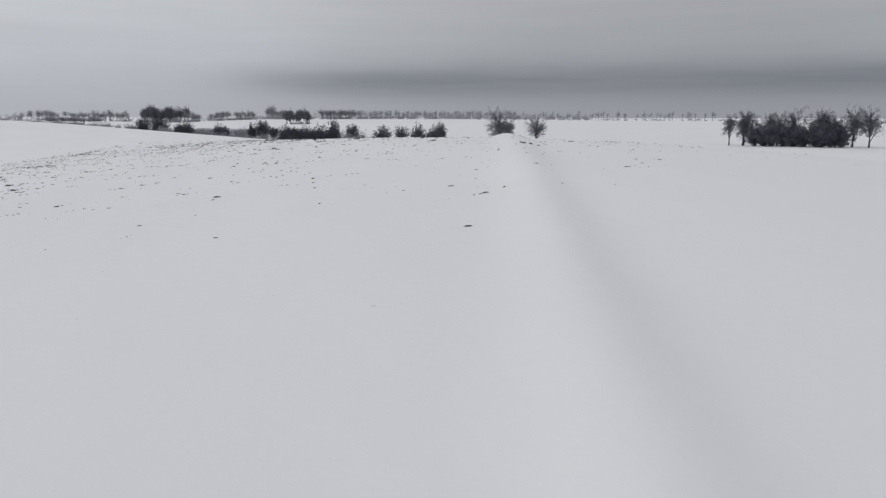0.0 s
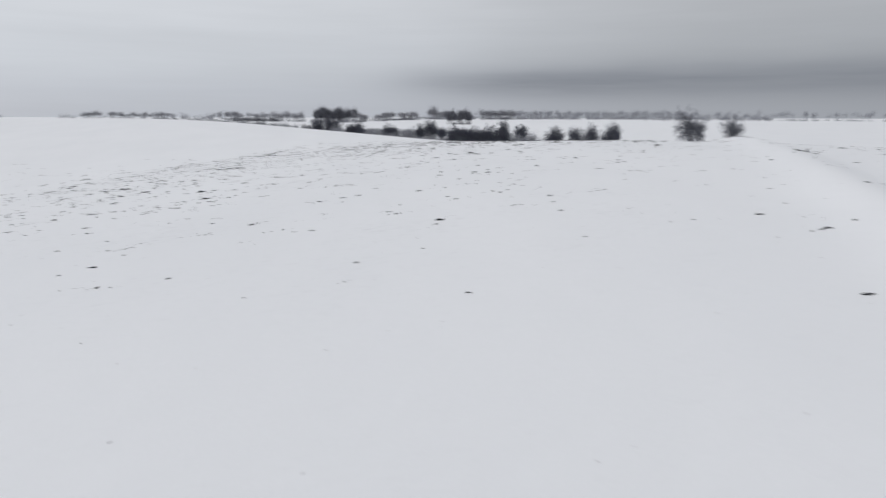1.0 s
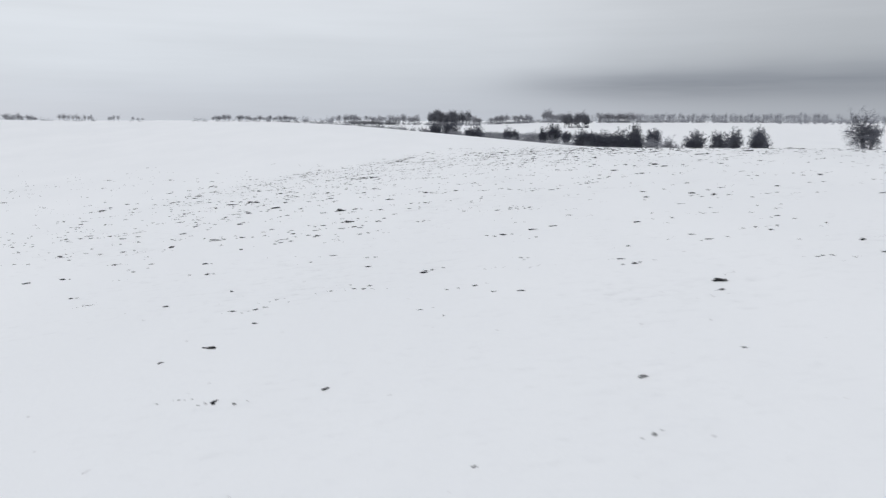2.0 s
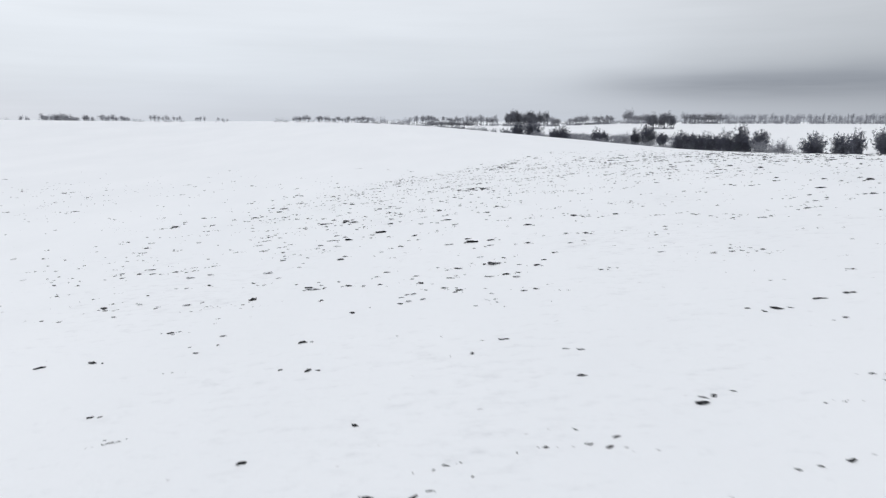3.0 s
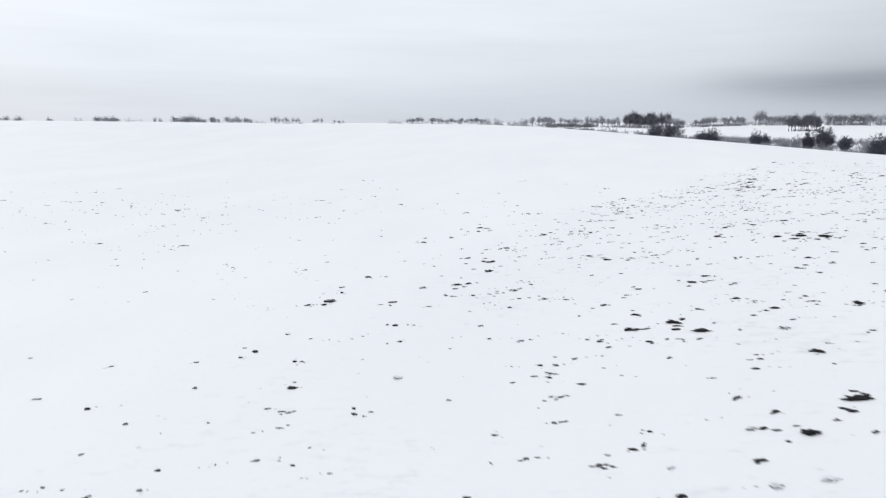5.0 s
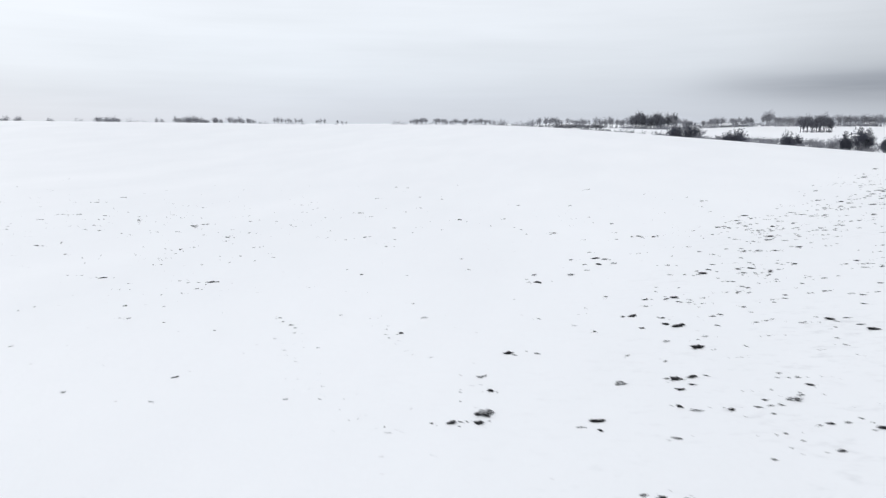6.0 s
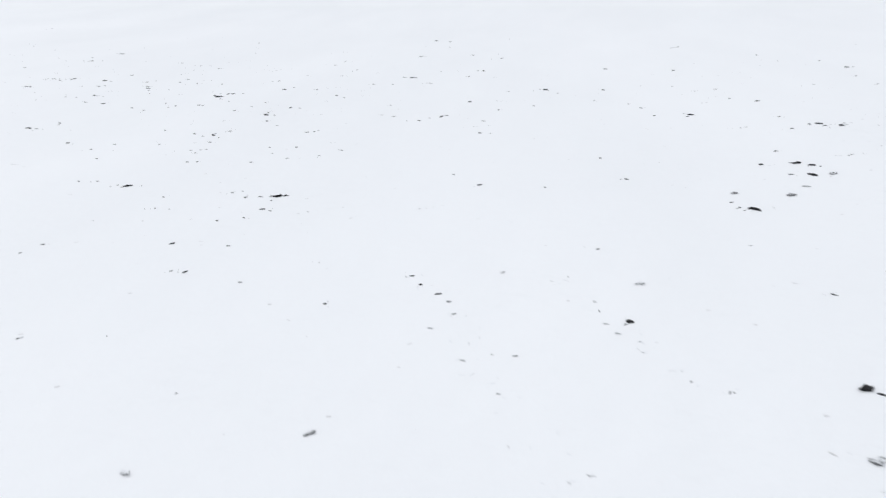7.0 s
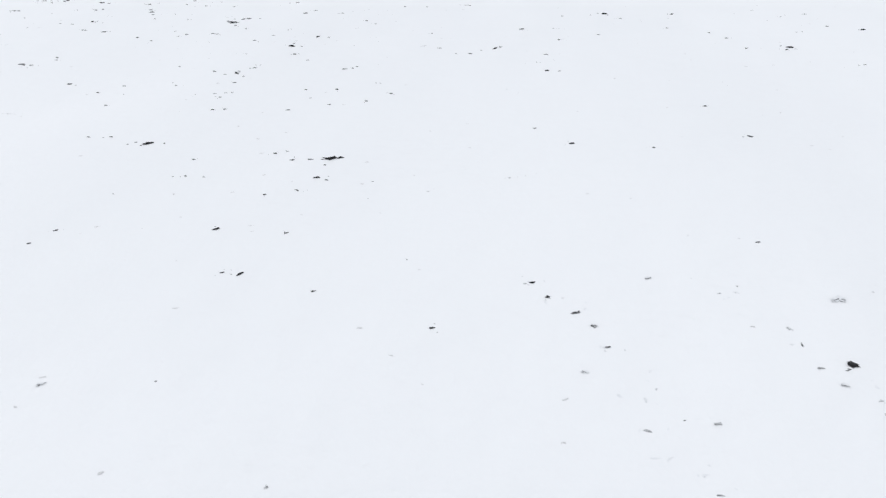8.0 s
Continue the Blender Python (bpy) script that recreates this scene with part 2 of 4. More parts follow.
def land(x, y):
    x, y = np.asarray(x, float), np.asarray(y, float)
    near = np.full(np.broadcast(x, y).shape, PLAIN)
    for i, cx in enumerate(SWELL_X):
        gx = np.exp(-((x - cx) ** 2) / (2 * SWELL_W**2))
        for j, cy in enumerate(SWELL_Y):
            near = near + SWELLS[i][j] * gx * np.exp(-((y - cy) ** 2) / (2 * SWELL_W**2))
    r = np.hypot(x, y)
    far = np.interp(r, [0, 230, 330, 450, 560, 640, 900, 1500, 4000], [-1.6, -1.4, -0.2, 0.9, 1.6, 3.6, 4.8, 5.4, 6.0])
    far = far + 1.2 * np.sin(x / 260 + 1.0) * np.sin(y / 310) * smooth((r - 500) / 600)
    # hollows in which the far stand and the copse are rooted
    far = far - 4.4 * np.exp(-(((x - 225) / 120) ** 2) - ((y - 684) / 120) ** 2) - 6.0 * np.exp(-(((x - 118) / 80) ** 2) - ((y - 1020) / 260) ** 2)
    past = np.maximum(smooth((r - 310) / 130), smooth((x - ditch_x(y) - 2) / 60))
    near = near - 0.18 * np.exp(-(((x - 40) / 45) ** 2) - ((y - 190) / 90) ** 2)
    near = near - 0.5 * np.exp(-(((x + 18) / 26) ** 2) - ((y - 278) / 30) ** 2)
    z = near * (1 - past) + far * past
    # the far bank of the ditch
    z = z + 4.3 * np.exp(-(((x - ditch_x(y) - 14) / 9) ** 2)) * smooth((y - 165) / 50) * smooth((350 - y) / 60)
    # a low bank of drifted snow across the field
    across = x * math.cos(BANK_TURN) - y * math.sin(BANK_TURN) - 26.6
    along = x * math.sin(BANK_TURN) + y * math.cos(BANK_TURN)
    z = z + 0.55 * np.exp(-((across / 1.5) ** 2)) * smooth((along + 70) / 30) * smooth((95 - along) / 40)
    # wind ripples
    amount = 0.0
    for turn, length, start in RIPPLES:
        amount = amount + np.sin((x * math.cos(turn) + y * math.sin(turn)) * math.tau / length + start) * length
    return z + 0.0005 * amount * smooth((120 - r) / 90)


def ground_z(x, y):
    return float(land(x, y))


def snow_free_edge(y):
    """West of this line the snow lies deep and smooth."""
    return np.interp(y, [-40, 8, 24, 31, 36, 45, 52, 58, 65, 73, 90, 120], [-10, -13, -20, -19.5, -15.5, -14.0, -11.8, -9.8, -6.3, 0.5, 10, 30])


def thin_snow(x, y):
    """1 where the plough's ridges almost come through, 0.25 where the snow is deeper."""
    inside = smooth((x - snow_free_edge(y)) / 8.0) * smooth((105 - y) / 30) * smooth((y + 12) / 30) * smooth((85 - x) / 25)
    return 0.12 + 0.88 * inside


def axis(lo, hi, step, far, growth=1.075):
    core = list(np.arange(lo, hi + 1e-6, step))
    for sign, edge, box in ((-1, lo, []), (1, hi, [])):
        d, s = 0.0, step
        while d < far:
            s *= growth
            d += s
            box.append(edge + sign * d)
        core = box[::-1] + core if sign < 0 else core + box
    return np.array(core)


def make_ground():
    xs, ys = axis(-62, 48, 0.45, 3600), axis(-40, 96, 0.45, 3600)
    gx, gy = np.meshgrid(xs, ys)
    z = land(gx, gy)
    nx, ny = len(xs), len(ys)
    idx = np.arange(nx * ny).reshape(ny, nx)
    faces = np.stack([idx[:-1, :-1], idx[:-1, 1:], idx[1:, 1:], idx[1:, :-1]], -1).reshape(-1, 4)
    me = bpy.data.meshes.new("ground")
    me.vertices.add(nx * ny)
    me.vertices.foreach_set("co", np.stack([gx, gy, z], -1).astype(np.float32).ravel())
    me.loops.add(len(faces) * 4)
    me.loops.foreach_set("vertex_index", faces.astype(np.int32).ravel())
    me.polygons.add(len(faces))
    me.polygons.foreach_set("loop_start", np.arange(0, len(faces) * 4, 4, dtype=np.int32))
    me.update(calc_edges=True)
    me.polygons.foreach_set("use_smooth", np.ones(len(faces), bool))
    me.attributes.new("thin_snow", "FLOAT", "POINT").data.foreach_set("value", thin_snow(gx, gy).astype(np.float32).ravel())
    me.materials.append(SNOW)
    return tagged(new("ground", me), "gently rolling farm field under thin windblown snow", "ground", kind="structure")


make_ground()


# ---------------------------------------------------------------- helpers for things
def part(name, data, mat, parent, label=""):
    """One mesh object under a thing, from (vertices, faces) or a bmesh."""
    me = bpy.data.meshes.new(name)
    if isinstance(data, bmesh.types.BMesh):
        data.to_mesh(me)
        data.free()
    else:
        me.from_pydata(data[0], [], data[1])
    me.materials.append(mat)
    ob = new(name, me)
    ob.parent = parent
    return tagged(ob, label)


def spike(verts, faces, a, b, ra, rb, sides):
    """A tapered limb from a to b."""
    a, b = Vector(a), Vector(b)
    ahead = (b - a).normalized()
    u = ahead.orthogonal().normalized()
    v = ahead.cross(u)
    n = len(verts)
    for centre, r in ((a, ra), (b, rb)):
        for k in range(sides):
            w = math.tau * k / sides
            verts.append(centre + (u * math.cos(w) + v * math.sin(w)) * r)
    for k in range(sides):
        j = (k + 1) % sides
        faces.append((n + k, n + j, n + sides + j, n + sides + k))


def thorn(verts, faces, a, b, r):
    """A thin twig: three sides that run to a point."""
    ahead = (b - a).normalized()
    u = ahead.orthogonal().normalized() * r
    v = ahead.cross(u)
    n = len(verts)
    verts.extend((a + u, a - u * 0.5 + v * 0.87, a - u * 0.5 - v * 0.87, b))
    faces.extend(((n, n + 1, n + 3), (n + 1, n + 2, n + 3), (n + 2, n, n + 3)))


def wander(rng, way, amount):
    return (way + Vector((rng.gauss(0, amount), rng.gauss(0, amount), rng.gauss(0, amount)))).normalized()


def bough(rng, wood, a, b, ra, rb, sag, sides):
    """A bent limb from a to b in three lengths; gives the points along it."""
    points = [a]
    for k in (1, 2, 3):
        t = k / 3
        q = a.lerp(b, t) + Vector((rng.gauss(0, 1), rng.gauss(0, 1), rng.gauss(0, 0.6))) * (b - a).length * 0.06 * (k < 3)
        q.z += sag * (b - a).length * t * (1 - t)
        spike(*wood, points[-1], q, ra + (rb - ra) * (k - 1) / 3, ra + (rb - ra) * t, sides)
        points.append(q)
    return points


def along(points, t):
    t *= len(points) - 1
    k = min(int(t), len(points) - 2)
    return points[k].lerp(points[k + 1], t - k)


def crown(rng, wood, twigs, roots, centre, radii, limbs, subs, fine, twig, thick, low=-0.75, lump=0.62):
    """Limbs that run from the roots out to a lumpy rounded crown, with side boughs and fine twigs."""
    seat = Vector((rng.uniform(-50, 50), rng.uniform(-50, 50), rng.uniform(-50, 50)))
    for _ in range(limbs):
        d = Vector((rng.gauss(0, 1), rng.gauss(0, 1), rng.gauss(0, 1))).normalized()
        while d.z < low:
            d = Vector((rng.gauss(0, 1), rng.gauss(0, 1), rng.gauss(0, 1))).normalized()
        reach = (0.86 + lump * noise.noise(d * 2.1 + seat)) * (rng.random() ** 0.4)
        tip = centre + Vector((d.x * radii[0], d.y * radii[1], d.z * radii[2])) * reach
        root = along(roots, rng.random() ** 0.8 * 0.95)
        line = bough(rng, wood, root, tip, thick, thick * (0.3 if lump > 0.5 else 0.12), 0.25, 4)
        for _ in range(subs):
            a = along(line, rng.uniform(0.35, 1.0))
            out = wander(rng, (tip - root).normalized() * 0.6 + Vector((0, 0, 0.15)), 0.6)
            b = a + out * radii[0] * rng.uniform(0.18, 0.42) * (0.36 if lump < 0.5 else 1.0)
            middle = a.lerp(b, 0.5) + Vector((rng.gauss(0, 1), rng.gauss(0, 1), rng.gauss(0, 1) + 0.6)) * (b - a).length * 0.07
            thorn(*wood, a, middle, thick * 0.4)
            thorn(*wood, middle, b, thick * 0.3)
            small = [a, middle, b]
            for _ in range(fine):
                s = along(small, rng.uniform(0.1, 1.0))
                thorn(*twigs, s, s + wander(rng, out * 0.45, 0.6) * twig[0] * rng.uniform(0.5, 1.3), twig[1])


def make_tree(name, seed, height, label, twig_mat, wide, clear, limbs, twig, thick, group):
    """A bare tree: wide is the crown's width and clear the free trunk, as shares of the height."""
    rng = random.Random(seed)
    thing = tagged(new(name), label, "tree", group)
    wood, twigs = ([], []), ([], [])
    stem, p, w = [Vector((0, 0, -0.4))], Vector((0, 0, -0.4)), Vector((0, 0, 1))
    levels = 7
    for k in range(levels):
        q = p + w * (height * 0.86 / levels + (0.4 if k == 0 else 0))
        ra, rb = height * thick * (1 - k / (levels + 0.6)), height * thick * (1 - (k + 1) / (levels + 0.6))
        spike(*wood, p, q, ra * (1.4 if k == 0 else 1), rb, 8)
        stem.append(q)
        p, w = q, (wander(rng, w, 0.07) + Vector((0, 0, 0.3))).normalized()
    roots = [along(stem, clear * 0.8 + (0.92 - clear * 0.8) * k / 4) for k in range(5)]
    tall = height * (1 - clear)
    middle = along(stem, 0.5 + clear * 0.5) * 1.0
    middle.z = height * clear + tall * 0.5
    crown(rng, wood, twigs, roots, middle, (height * wide / 2, height * wide / 2, tall * 0.56), limbs, 6, 8, twig, height * 0.0065)
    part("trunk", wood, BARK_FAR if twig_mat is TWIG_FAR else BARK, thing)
    part("crown", twigs, twig_mat, thing, "leafless crown of fine twigs coloured pale for haze" if twig_mat is TWIG_FAR else "")
    return thing


def make_bush(name, seed, width, height, limbs, label, mat, twig=(0.8, 0.014), length=None, category="bush", fine=12):
    """A rounded bush, or a hedge where length is given."""
    rng = random.Random(seed)
    thing = tagged(new(name), label, category)
    wood, twigs = ([], []), ([], [])
    clumps = max(1, int(length / 2.0)) if length else 1
    for k in range(clumps):
        x = (k + 0.5 + rng.uniform(-0.3, 0.3)) * (length or 0) / clumps - (length or 0) / 2
        y = rng.gauss(0, 0.5) if length else 0.0
        h = height * (rng.uniform(0.78, 1.05) if length else 1.0)
        w = width * rng.uniform(0.85, 1.15)
        roots = [Vector((x + rng.gauss(0, w * 0.05), y + rng.gauss(0, w * 0.05), z)) for z in (-0.3, 0.1, 0.35)]
        crown(rng, wood, twigs, roots, Vector((x, y, h * 0.47)), (w * 0.54, w * 0.54, h * 0.6), limbs, 5, fine, twig, 0.03, -0.9, 0.3)
    part("stem", wood, BARK, thing)
    part("crown", twigs, mat, thing)
    return thing


def box_bm(bm, x0, x1, y0, y1, z0, z1, bevel=0.0):
    made = bmesh.ops.create_cube(bm, size=1)["verts"]
    bmesh.ops.scale(bm, vec=(x1 - x0, y1 - y0, z1 - z0), verts=made)
    bmesh.ops.translate(bm, vec=((x0 + x1) / 2, (y0 + y1) / 2, (z0 + z1) / 2), verts=made)
    if bevel:
        edges = list({e for v in made for e in v.link_edges})
        bmesh.ops.bevel(bm, geom=edges, offset=bevel, segments=1, affect="EDGES")


def make_house(length, depth, wall, roof, label, mat, barn=False):
    """A farmhouse with snow on its gabled roof; its front looks to -y."""
    thing = tagged(new("barn" if barn else "farmhouse"), label, "barn" if barn else "house", "farm buildings")
    hx, hy = length / 2, depth / 2
    v = [(-hx, -hy, -0.6), (hx, -hy, -0.6), (hx, hy, -0.6), (-hx, hy, -0.6), (-hx, -hy, wall), (hx, -hy, wall), (hx, hy, wall), (-hx, hy, wall),
         (-hx, 0, wall + roof), (hx, 0, wall + roof)]
    part("wall", (v, [(0, 1, 5, 4), (1, 2, 6, 9, 5), (2, 3, 7, 6), (3, 0, 4, 8, 7)]), mat, thing)
    e, t = 0.5, 0.28
    drop = roof * e / hy
    r = []
    for x in (-hx - e, hx + e):
        r += [(x, -hy - e, wall - drop), (x, 0, wall + roof), (x, hy + e, wall - drop),
              (x, -hy - e, wall - drop + t), (x, 0, wall + roof + t), (x, hy + e, wall - drop + t)]
    f = [(0, 1, 7, 6), (1, 2, 8, 7), (3, 9, 10, 4), (4, 10, 11, 5), (0, 6, 9, 3), (2, 5, 11, 8), (0, 3, 4, 1), (1, 4, 5, 2), (6, 7, 10, 9), (7, 8, 11, 10)]
    roof_part = part("roof", (r, f), SNOW, thing, "gabled roof under an even layer of snow")
    bm = bmesh.new()
    box_bm(bm, hx * 0.3, hx * 0.3 + 0.7, -0.35, 0.35, wall + roof * 0.8, wall + roof + 1.0, 0.04)
    if not barn:
        part("chimney", bm, BRICK_RED, roof_part)
    else:
        bm.free()
    for k in range(2 if barn else 4):
        x = -hx + length * (k + 0.5) / (2 if barn else 4)
        bm = bmesh.new()
        if barn:
            box_bm(bm, x - 1.3, x + 1.3, -hy - 0.06, -hy + 0.02, -0.3, wall * 0.8, 0.02)
            part("door", bm, TIMBER, thing)
        else:
            box_bm(bm, x - 0.55, x + 0.55, -hy - 0.05, -hy + 0.02, 0.9, 2.2, 0.02)
            part("window", bm, GLASS_DARK, thing)
    return thing


# ---------------------------------------------------------------- hedge, ditch and the country behind
VIEW = (-15.4, 25.6)                             # where the bearings below are taken from


def bearing(degrees, far):
    return VIEW[0] + math.sin(radians(degrees)) * far, VIEW[1] + math.cos(radians(degrees)) * far


def settle(thing, x, y, turn=0.0, size=1.0, tall=None):
    thing.matrix_basis = pose(x, y, ground_z(x, y), 0, 0, turn)
    thing.scale = (size, size, tall or size)
    return thing


HAZED_TREE = "leafless roadside tree on snowy land, twigs coloured greyish for haze"
KINDS = {
    "round": [make_tree("tree", s, 10.0, HAZED_TREE, TWIG_FAR, w, 0.24, 52, (0.62, 0.014), 0.024, "distant tree rows") for s, w in ((3, 0.72), (5, 0.85), (8, 0.62), (9, 0.78))],
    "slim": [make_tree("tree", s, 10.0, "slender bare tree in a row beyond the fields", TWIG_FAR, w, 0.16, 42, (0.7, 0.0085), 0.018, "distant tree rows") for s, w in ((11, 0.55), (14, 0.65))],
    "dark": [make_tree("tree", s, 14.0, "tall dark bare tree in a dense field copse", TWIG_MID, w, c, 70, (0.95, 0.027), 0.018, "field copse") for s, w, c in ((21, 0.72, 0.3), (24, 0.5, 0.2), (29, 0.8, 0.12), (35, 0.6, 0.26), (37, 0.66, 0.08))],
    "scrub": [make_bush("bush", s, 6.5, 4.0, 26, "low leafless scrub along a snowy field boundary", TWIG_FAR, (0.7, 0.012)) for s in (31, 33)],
    "tall": [make_tree("tree", s, 14.0, "tall bare tree with a clear trunk in a field stand", TWIG_MID, w, c, n, (0.95, 0.027), 0.02, "field stand") for s, w, c, n in ((51, 0.66, 0.24, 70), (54, 0.52, 0.2, 56), (57, 0.78, 0.3, 80), (58, 0.46, 0.16, 46))],
    "mid_scrub": [make_bush("bush", s, 6.5, 4.0, 46, "low grey leafless scrub in a hollow of the snow", TWIG_GREY, (0.5, 0.026), fine=9) for s in (41, 43, 45)],
}
USED = set()
BELT = []                                        # low scrub far off: place, height, width, turn


def plant(kind, x, y, height, rng, wide=1.0):
    models = KINDS[kind]
    model = models[rng.randrange(len(models))]
    tall = height / {"round": 10.0, "slim": 10.0, "dark": 14.0, "tall": 14.0, "scrub": 4.0, "mid_scrub": 4.0}[kind]
    turn, size = rng.uniform(0, 360), tall * wide * rng.uniform(0.9, 1.12)
    if model.name not in USED:
        USED.add(model.name)
        return settle(model, x, y, turn, size, tall)
    return copy_thing(model, pose(x, y, ground_z(x, y), 0, 0, turn) @ Matrix.Diagonal((size / model.scale[0], size / model.scale[1], tall / model.scale[2], 1)))


def tree_row(kind, first, last, count, far, height, seed, depth=20.0, wide=1.0):
    """A row between two bearings, uneven in height, with scrub under it."""
    rng = random.Random(seed)
    for k in range(count):
        b = first + (last - first) * (k + 0.5 + (rng.uniform(-0.45, 0.45) if count < 36 else rng.gauss(0, 2.0))) / count
        x, y = bearing(b, far + rng.uniform(-depth, depth))
        if kind == "scrub":
            BELT.append((x, y, height * rng.uniform(0.68, 1.06), wide * rng.uniform(0.8, 1.3), rng.uniform(0, math.tau)))
            continue
        plant(kind, x, y, height * (rng.uniform(0.55, 1.08) if kind in ("dark", "tall") else rng.uniform(0.68, 1.06)), rng, wide * rng.uniform(0.85, 1.2))
        if kind in ("round", "slim", "dark") and rng.random() < 0.5:
            x, y = bearing(b + rng.uniform(-0.3, 0.3), far - 12)
            BELT.append((x, y, height * rng.uniform(0.22, 0.45), 1.5 * rng.uniform(0.8, 1.2), rng.uniform(0, math.tau)))


# tree rows on the skyline behind the rise, from the open west round to the north
tree_row("round", -50.0, -41.5, 8, 780, 10.3, 101, 20.0, 1.3)
tree_row("round", -41.2, -39.6, 4, 760, 10.6, 102, 20.0, 1.3)
tree_row("slim", -38.4, -37.6, 3, 800, 9.8, 103)
tree_row("scrub", -36.6, -35.8, 3, 720, 8.2, 104)
tree_row("round", -35.1, -33.4, 8, 700, 9.5, 105, 20.0, 1.4)
tree_row("scrub", -33.2, -31.6, 4, 700, 8.0, 106)
tree_row("slim", -31.0, -30.2, 3, 760, 8.8, 107)
tree_row("round", -29.5, -27.2, 12, 700, 10.3, 108, 20.0, 1.25)
tree_row("slim", -28.6, -27.3, 4, 690, 11.2, 109)
tree_row("round", -26.9, -26.2, 4, 720, 9.5, 110, 20.0, 1.3)
tree_row("round", -25.7, -24.5, 5, 760, 9.9, 111, 20.0, 1.4)
tree_row("round", -24.3, -23.6, 3, 780, 9.9, 112, 20.0, 1.3)
tree_row("scrub", -23.2, -22.6, 2, 800, 6.5, 113)
tree_row("slim", -22.2, -19.9, 9, 980, 11.7, 114, 8.0, 1.25)
tree_row("slim", -19.0, -18.0, 4, 1000, 11.2, 115, 8.0, 1.25)
tree_row("round", -17.5, -16.0, 3, 1020, 7.7, 116, 20.0, 1.4)
tree_row("scrub", -12.6, -11.5, 3, 1000, 8.0, 117)
tree_row("round", -11.2, -9.8, 7, 1000, 10.8, 118, 20.0, 1.4)
tree_row("round", -9.2, -4.5, 23, 960, 9.9, 119, 20.0, 1.4)
tree_row("scrub", -4.4, -2.8, 4, 820, 8.0, 120)
tree_row("scrub", -2.2, -0.5, 4, 640, 8.0, 121)
tree_row("slim", -1.2, 0.2, 4, 700, 10.3, 122)
tree_row("round", 0.4, 1.2, 4, 700, 11.2, 123)
tree_row("round", -0.6, 2.2, 9, 735, 9.5, 147)
tree_row("round", 2.2, 3.6, 8, 720, 9.8, 124)
tree_row("slim", 3.9, 6.7, 17, 660, 11.4, 125, 25.0, 1.2)
# the copse of dark trees, and the thinner wood beside it
tree_row("dark", 6.75, 9.1, 28, 1045, 25.0, 126, 30.0, 0.9)
tree_row("mid_scrub", 6.5, 9.6, 7, 985, 6.0, 146, 8.0, 1.5)
tree_row("mid_scrub", 0.8, 4.5, 14, 610, 5.4, 148, 10.0, 1.5)
tree_row("dark", 9.1, 10.3, 7, 1060, 21.5, 127, 30.0, 0.85)
tree_row("round", 8.8, 10.5, 7, 1060, 19.5, 149)
tree_row("round", 10.6, 11.5, 6, 900, 13.0, 128, 20.0, 1.3)
tree_row("round", 12.1, 13.7, 10, 900, 13.2, 129, 20.0, 1.3)
tree_row("round", 14.2, 15.8, 10, 900, 12.6, 130, 20.0, 1.3)
tree_row("round", 16.3, 16.95, 4, 1075, 21.5, 131, 4.0, 1.15)
tree_row("round", 17.2, 18.9, 11, 900, 13.6, 132, 20.0, 1.3)
# the tall stand with bare trunks
tree_row("tall", 18.95, 21.15, 17, 695, 16.6, 133, 30.0, 0.92)
tree_row("mid_scrub", 19.1, 21.0, 5, 690, 4.2, 150, 20.0, 1.1)
tree_row("round", 21.3, 24.2, 22, 900, 13.2, 134, 20.0, 1.3)
tree_row("scrub", -12.0, 8.0, 26, 900, 5.0, 142, 20.0)
tree_row("scrub", -60.0, -50.0, 8, 700, 7.0, 138)
tree_row("scrub", 9.0, 44.0, 190, 915, 6.6, 143, 20.0, 1.4)
tree_row("scrub", 36.0, 64.0, 70, 745, 3.8, 144, 20.0, 1.3)


def far_wood(rows):
    """The tree rows towards the east, too far off to tell tree from tree: bearings, count, distance, height."""
    rs = random.Random(64)
    shapes = []
    for wide in (0.6, 0.75, 0.5, 0.85):
        wood, twigs = ([], []), ([], [])
        spike(*twigs, (0, 0, -0.4), (0, 0, 8.6), 0.24, 0.05, 5)
        crown(rs, twigs, twigs, [Vector((0, 0, z)) for z in (2.0, 4.5, 8.0)], Vector((0, 0, 6.2)), (5 * wide, 5 * wide, 4.0), 20, 4, 6, (0.8, 0.02), 0.05)
        shapes.append((np.array([tuple(v) for v in twigs[0]]), twigs[1]))
    verts, faces, count = [], [], 0
    for first, last, number, far, height in rows:
        for k in range(number):
            b = first + (last - first) * (k + 0.5 + rs.gauss(0, 0.8)) / number
            x, y = bearing(b, far + rs.uniform(-20, 20))
            v, f = shapes[rs.randrange(4)]
            tall, turn = height * rs.uniform(0.68, 1.1) / 10.0, rs.uniform(0, math.tau)
            c, t = math.cos(turn) * tall, math.sin(turn) * tall
            verts.append(np.stack([v[:, 0] * c - v[:, 1] * t + x, v[:, 0] * t + v[:, 1] * c + y, v[:, 2] * tall + ground_z(x, y)], -1))
            faces.extend([tuple(i + count for i in q) for q in f])
            count += len(v)
    me = bpy.data.meshes.new("far_wood")
    me.from_pydata(np.concatenate(verts).tolist(), [], faces)
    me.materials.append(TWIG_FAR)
    tagged(new("far_wood", me), "rows of bare trees beyond the snowy fields, coloured hazy grey", "trees", kind="stuff")


far_wood(((24.2, 38.0, 110, 900, 12.8), (38.0, 62.0, 70, 760, 10.5), (17.0, 36.0, 30, 980, 12.5), (26.0, 60.0, 24, 820, 10.5)))


